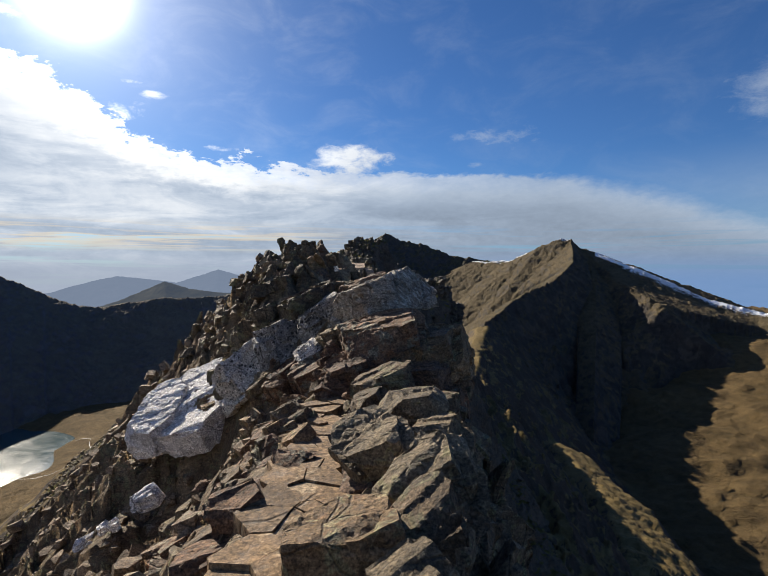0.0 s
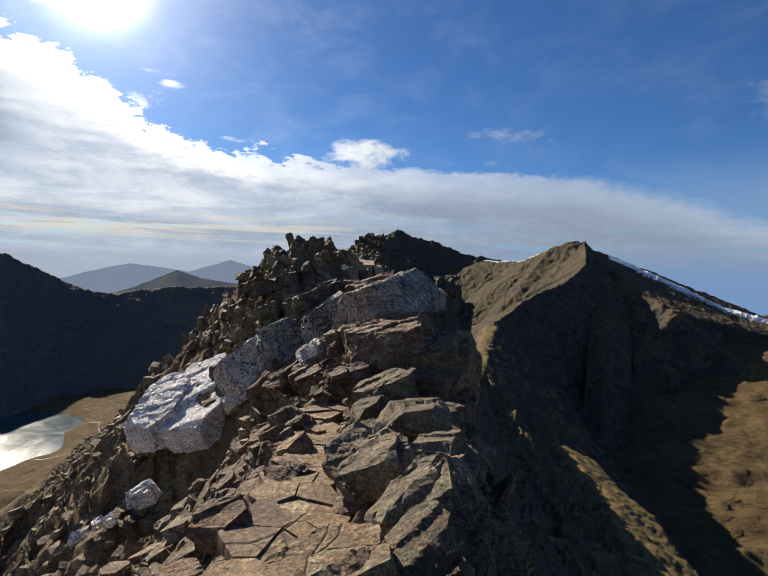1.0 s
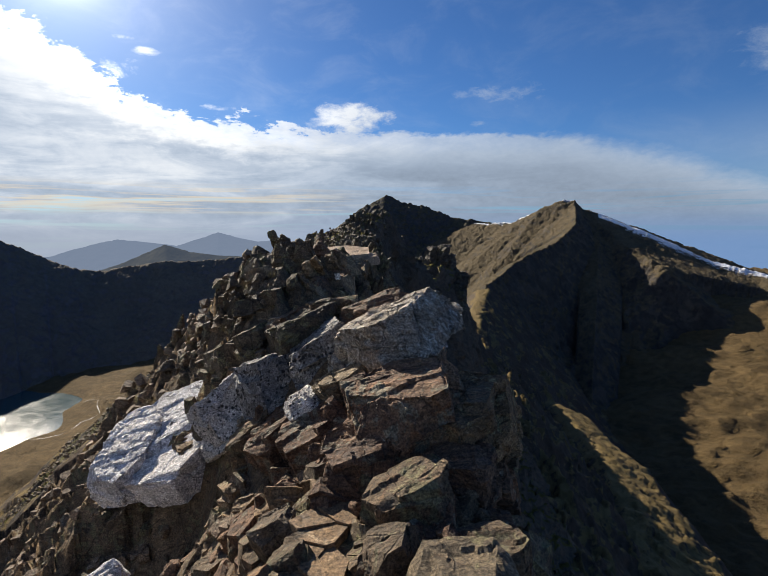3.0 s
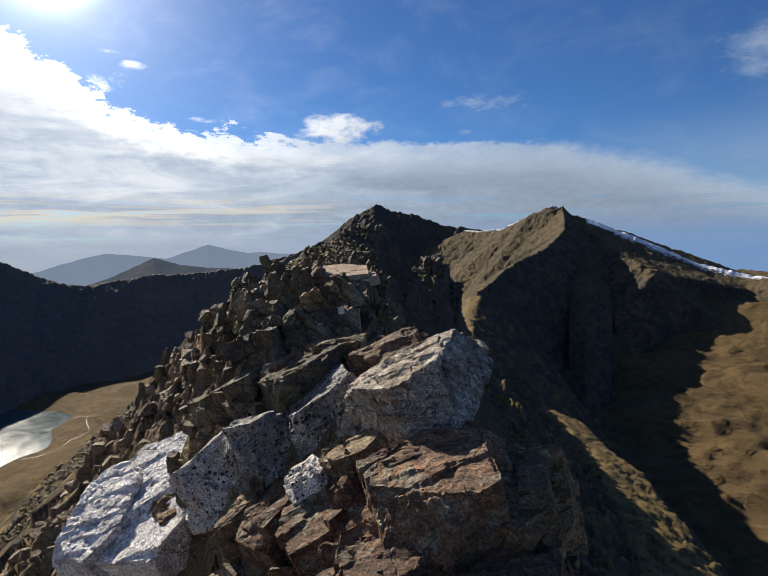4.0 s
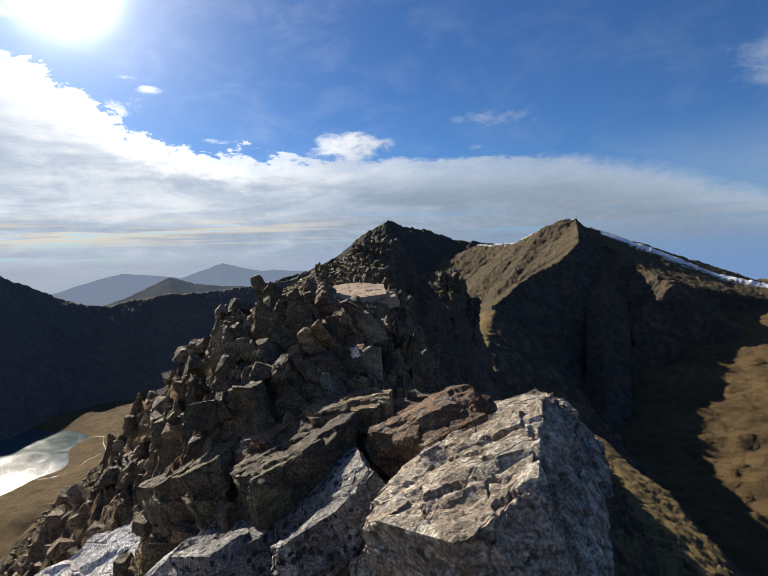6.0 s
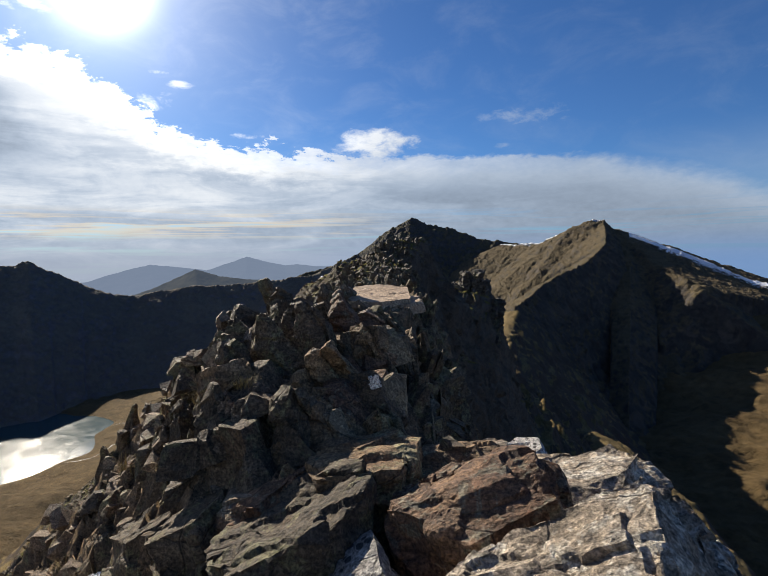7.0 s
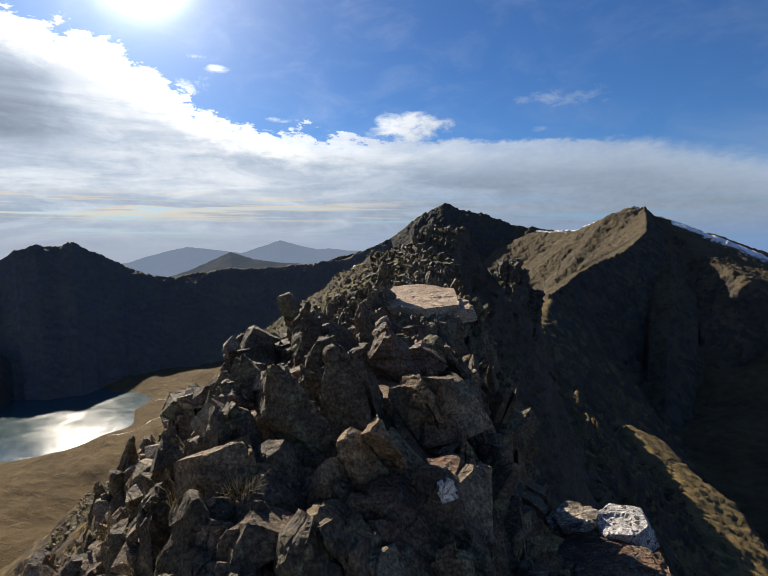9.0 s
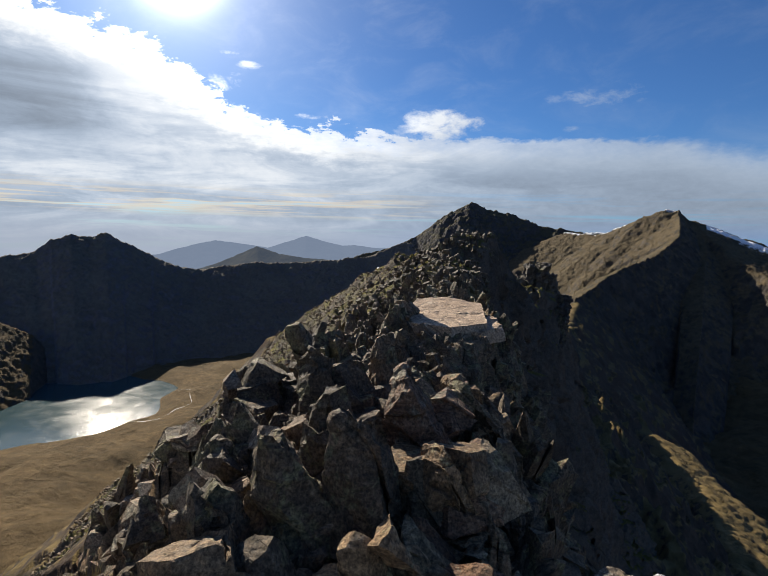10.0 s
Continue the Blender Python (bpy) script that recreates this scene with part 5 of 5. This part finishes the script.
scatter()


def stuff(name, n, seed, spot, mats, label, category, height=None, shapes=None):
    """Many small stones joined in one object: spot(rng) gives x, y, size and how upright it stands."""
    rng = random.Random(seed)
    base = []
    for me in shapes or VARIANTS[:8]:
        co = np.empty(len(me.vertices) * 3)
        me.vertices.foreach_get("co", co)
        tri = np.array([p.vertices[:] for p in me.polygons])
        base.append((co.reshape(-1, 3), tri))
    spots = [spot(rng) for _ in range(n)]
    xs, ys = np.array([s[0] for s in spots]), np.array([s[1] for s in spots])
    zs = (height or near_height)(xs, ys)
    cos, tris, count = [], [], 0
    for (x, y, s, up), z in zip(spots, zs):
        co, tri = rng.choice(base)
        m = np.array((pose(0, 0, 0, rng.gauss(0, 14), rng.gauss(-20, 14), rng.uniform(0, 360)) @ Matrix.Diagonal((s, s, s * up, 1))).to_3x3())
        cos.append(co @ m.T + np.array((x, y, z + 0.2 * s * up)))
        tris.append(tri + count)
        count += len(co)
    co, tri = np.concatenate(cos), np.concatenate(tris)
    me = bpy.data.meshes.new(name)
    me.from_pydata(co.tolist(), [], tri.tolist())
    me.update()
    return thing(name, me, mats, label, category, "stuff")


def coarse_shapes():
    rng = random.Random(9)
    return [coarse_rock(random.Random(900 + k), (1.0, rng.uniform(0.55, 1.0), rng.uniform(0.4, 0.8))) for k in range(12)]


COARSE = coarse_shapes()


def scree_spot(rng):
    y = rng.uniform(1.5, 25)
    x = -0.9 - rng.random() ** 1.3 * 9.5
    if math.hypot((x + 2.8) / 1.1, (y - 8.9) / 0.9) < 1:
        y += 4
    return x, y, 0.05 + 0.30 * rng.random() ** 3, 1.0


def cliff_spot(rng):
    y = rng.uniform(1.0, 25)
    cx = np.interp(y, [c[1] for c in CREST], [c[0] for c in CREST])
    wide = np.interp(y, [c[1] for c in CREST], [c[3] for c in CREST])
    return float(cx + wide) + 0.25 + rng.random() ** 1.2 * 2.8, y, rng.uniform(0.2, 0.55), rng.uniform(1.2, 2.2)


def crest_spot(rng):
    y = rng.uniform(14, 25.4)
    cx = np.interp(y, [c[1] for c in CREST], [c[0] for c in CREST])
    x = float(cx) + rng.gauss(-0.9, 1.1)
    if 17.9 < y < 21.2 and abs(x + 0.5) < 1.0:
        x -= 2.0
    return x, y, 0.1 + 0.35 * rng.random() ** 1.6, rng.uniform(0.9, 2.0)


stuff("scree", 5200, 31, scree_spot, ROCK_SCREE, "brown and grey scree of broken stones on the flank", "scree", None, COARSE)
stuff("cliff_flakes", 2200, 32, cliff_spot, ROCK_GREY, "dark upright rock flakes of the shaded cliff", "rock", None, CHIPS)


def crag_spot(rng):
    y = 25 + rng.random() ** 1.4 * 40
    cx = np.interp(y, [c[1] for c in CREST], [c[0] for c in CREST])
    return float(cx) + rng.gauss(-1.2, 1.6), y, 0.08 + 0.24 * rng.random() ** 2, rng.uniform(0.9, 2.0)


def far_scree_spot(rng):
    y = 24.5 + rng.random() ** 1.4 * 34
    return -1.6 - rng.random() ** 0.9 * 19, y, 0.05 + 0.17 * rng.random() ** 2.5, 1.0


stuff("crag_rubble", 4200, 34, crag_spot, ROCK_GREY, "dark upright rock teeth on the crag's crest", "rock", mid_height, COARSE)
stuff("scree", 14000, 35, far_scree_spot, ROCK_LEDGE, "brown scree below the crag", "scree", mid_height, COARSE)
stuff("crest_rubble", 1100, 33, crest_spot, ROCK_GREY, "dark angular rubble along the ridge crest", "rock", None, CHIPS)


# ---- small things ----


def grass_tuft(seed, x, y, size, lift=0.0):
    """A tuft of bent dry blades."""
    rng = random.Random(seed)
    bm = bmesh.new()
    for k in range(70):
        a, r = rng.uniform(0, 6.28), rng.random() ** 0.6 * 0.5
        bx, by = math.cos(a) * r, math.sin(a) * r
        h, lean, w = rng.uniform(0.5, 1.1), rng.uniform(0.15, 0.75), 0.016
        dx, dy = math.cos(a + rng.gauss(0, 0.5)), math.sin(a + rng.gauss(0, 0.5))
        rows = []
        for t in (0.0, 0.5, 1.0):
            cx, cy, cz = bx + dx * lean * t * t, by + dy * lean * t * t, h * (t - 0.35 * lean * t * t)
            ww = w * (1.05 - t)
            rows.append((bm.verts.new((cx - dy * ww, cy + dx * ww, cz)), bm.verts.new((cx + dy * ww, cy - dx * ww, cz))))
        for p, q in zip(rows, rows[1:]):
            bm.faces.new((p[0], p[1], q[1], q[0]))
    me = bpy.data.meshes.new("grass_tuft")
    bm.to_mesh(me)
    bm.free()
    ob = thing("grass_tuft", me, MAT_GRASS, "tuft of dry straw-coloured grass between the rocks", "grass")
    ob["group"] = "dry grass tufts"
    z = float(near_height(np.array([x]), np.array([y]))[0]) + lift
    ob.matrix_world = pose(x, y, z, 0, -12, rng.uniform(0, 360)) @ Matrix.Diagonal((size, size, size, 1))


for k, (x, y, size, lift) in enumerate(((-1.7, 10.9, 0.22, 0.25), (-2.3, 11.3, 0.20, 0.15), (-2.9, 11.9, 0.24, 0.1), (-3.6, 12.6, 0.26, 0.05), (-2.2, 9.9, 0.2, 0.05), (-3.3, 11.4, 0.25, 0.05), (-4.4, 12.4, 0.28, 0.0), (-5.1, 13.4, 0.3, 0.0), (-1.2, 10.6, 0.16, 0.2), (1.9, 3.6, 0.14, 0.1), (2.15, 7.4, 0.16, 0.25), (-4.0, 15.5, 0.3, 0.0), (-5.0, 17.5, 0.32, 0.0), (0.55, 9.4, 0.14, 0.1), (-6.2, 15.0, 0.3, 0.0), (-3.2, 17.0, 0.3, 0.0))):
    grass_tuft(300 + k, x, y, size, lift)


# x, y, length and width of each patch
SNOW_SPOTS = ((1, -7.4, 27.2, 0.55, 0.22), (2, -8.4, 26.7, 0.5, 0.16), (3, -5.2, 27.6, 0.22, 0.2), (4, -6.6, 42.5, 0.4, 0.3))


def snow_patch(seed, x, y, length, width):
    rng = random.Random(seed)
    n = 26
    xs, ys = [], []
    for k in range(n):
        a = k / n * 2 * math.pi
        r = 1 + 0.35 * noise.noise(Vector((math.cos(a) * 1.7, math.sin(a) * 1.7, seed)))
        xs.append(x + math.cos(a) * r * length)
        ys.append(y + math.sin(a) * r * width)
    zs = mid_height(np.array(xs + [x]), np.array(ys + [y]))
    bm = bmesh.new()
    rim = [bm.verts.new((a, b, c - 0.05)) for a, b, c in zip(xs, ys, zs)]
    inner = [bm.verts.new((x + (a - x) * 0.7, y + (b - y) * 0.7, zs[-1] + (c - zs[-1]) * 0.7 + 0.10)) for a, b, c in zip(xs, ys, zs)]
    mid = bm.verts.new((x, y, zs[-1] + 0.13))
    for k in range(n):
        bm.faces.new((rim[k], rim[(k + 1) % n], inner[(k + 1) % n], inner[k]))
        bm.faces.new((inner[k], inner[(k + 1) % n], mid))
    me = bpy.data.meshes.new("snow_patch")
    bm.to_mesh(me)
    bm.free()
    ob = thing("snow_patch", smooth(me), MAT_SNOW, "small patch of old snow on the scree", "snow")
    ob["group"] = "old snow on the scree"


for seed, x, y, length, width in SNOW_SPOTS:
    snow_patch(seed, x, y, length, width)
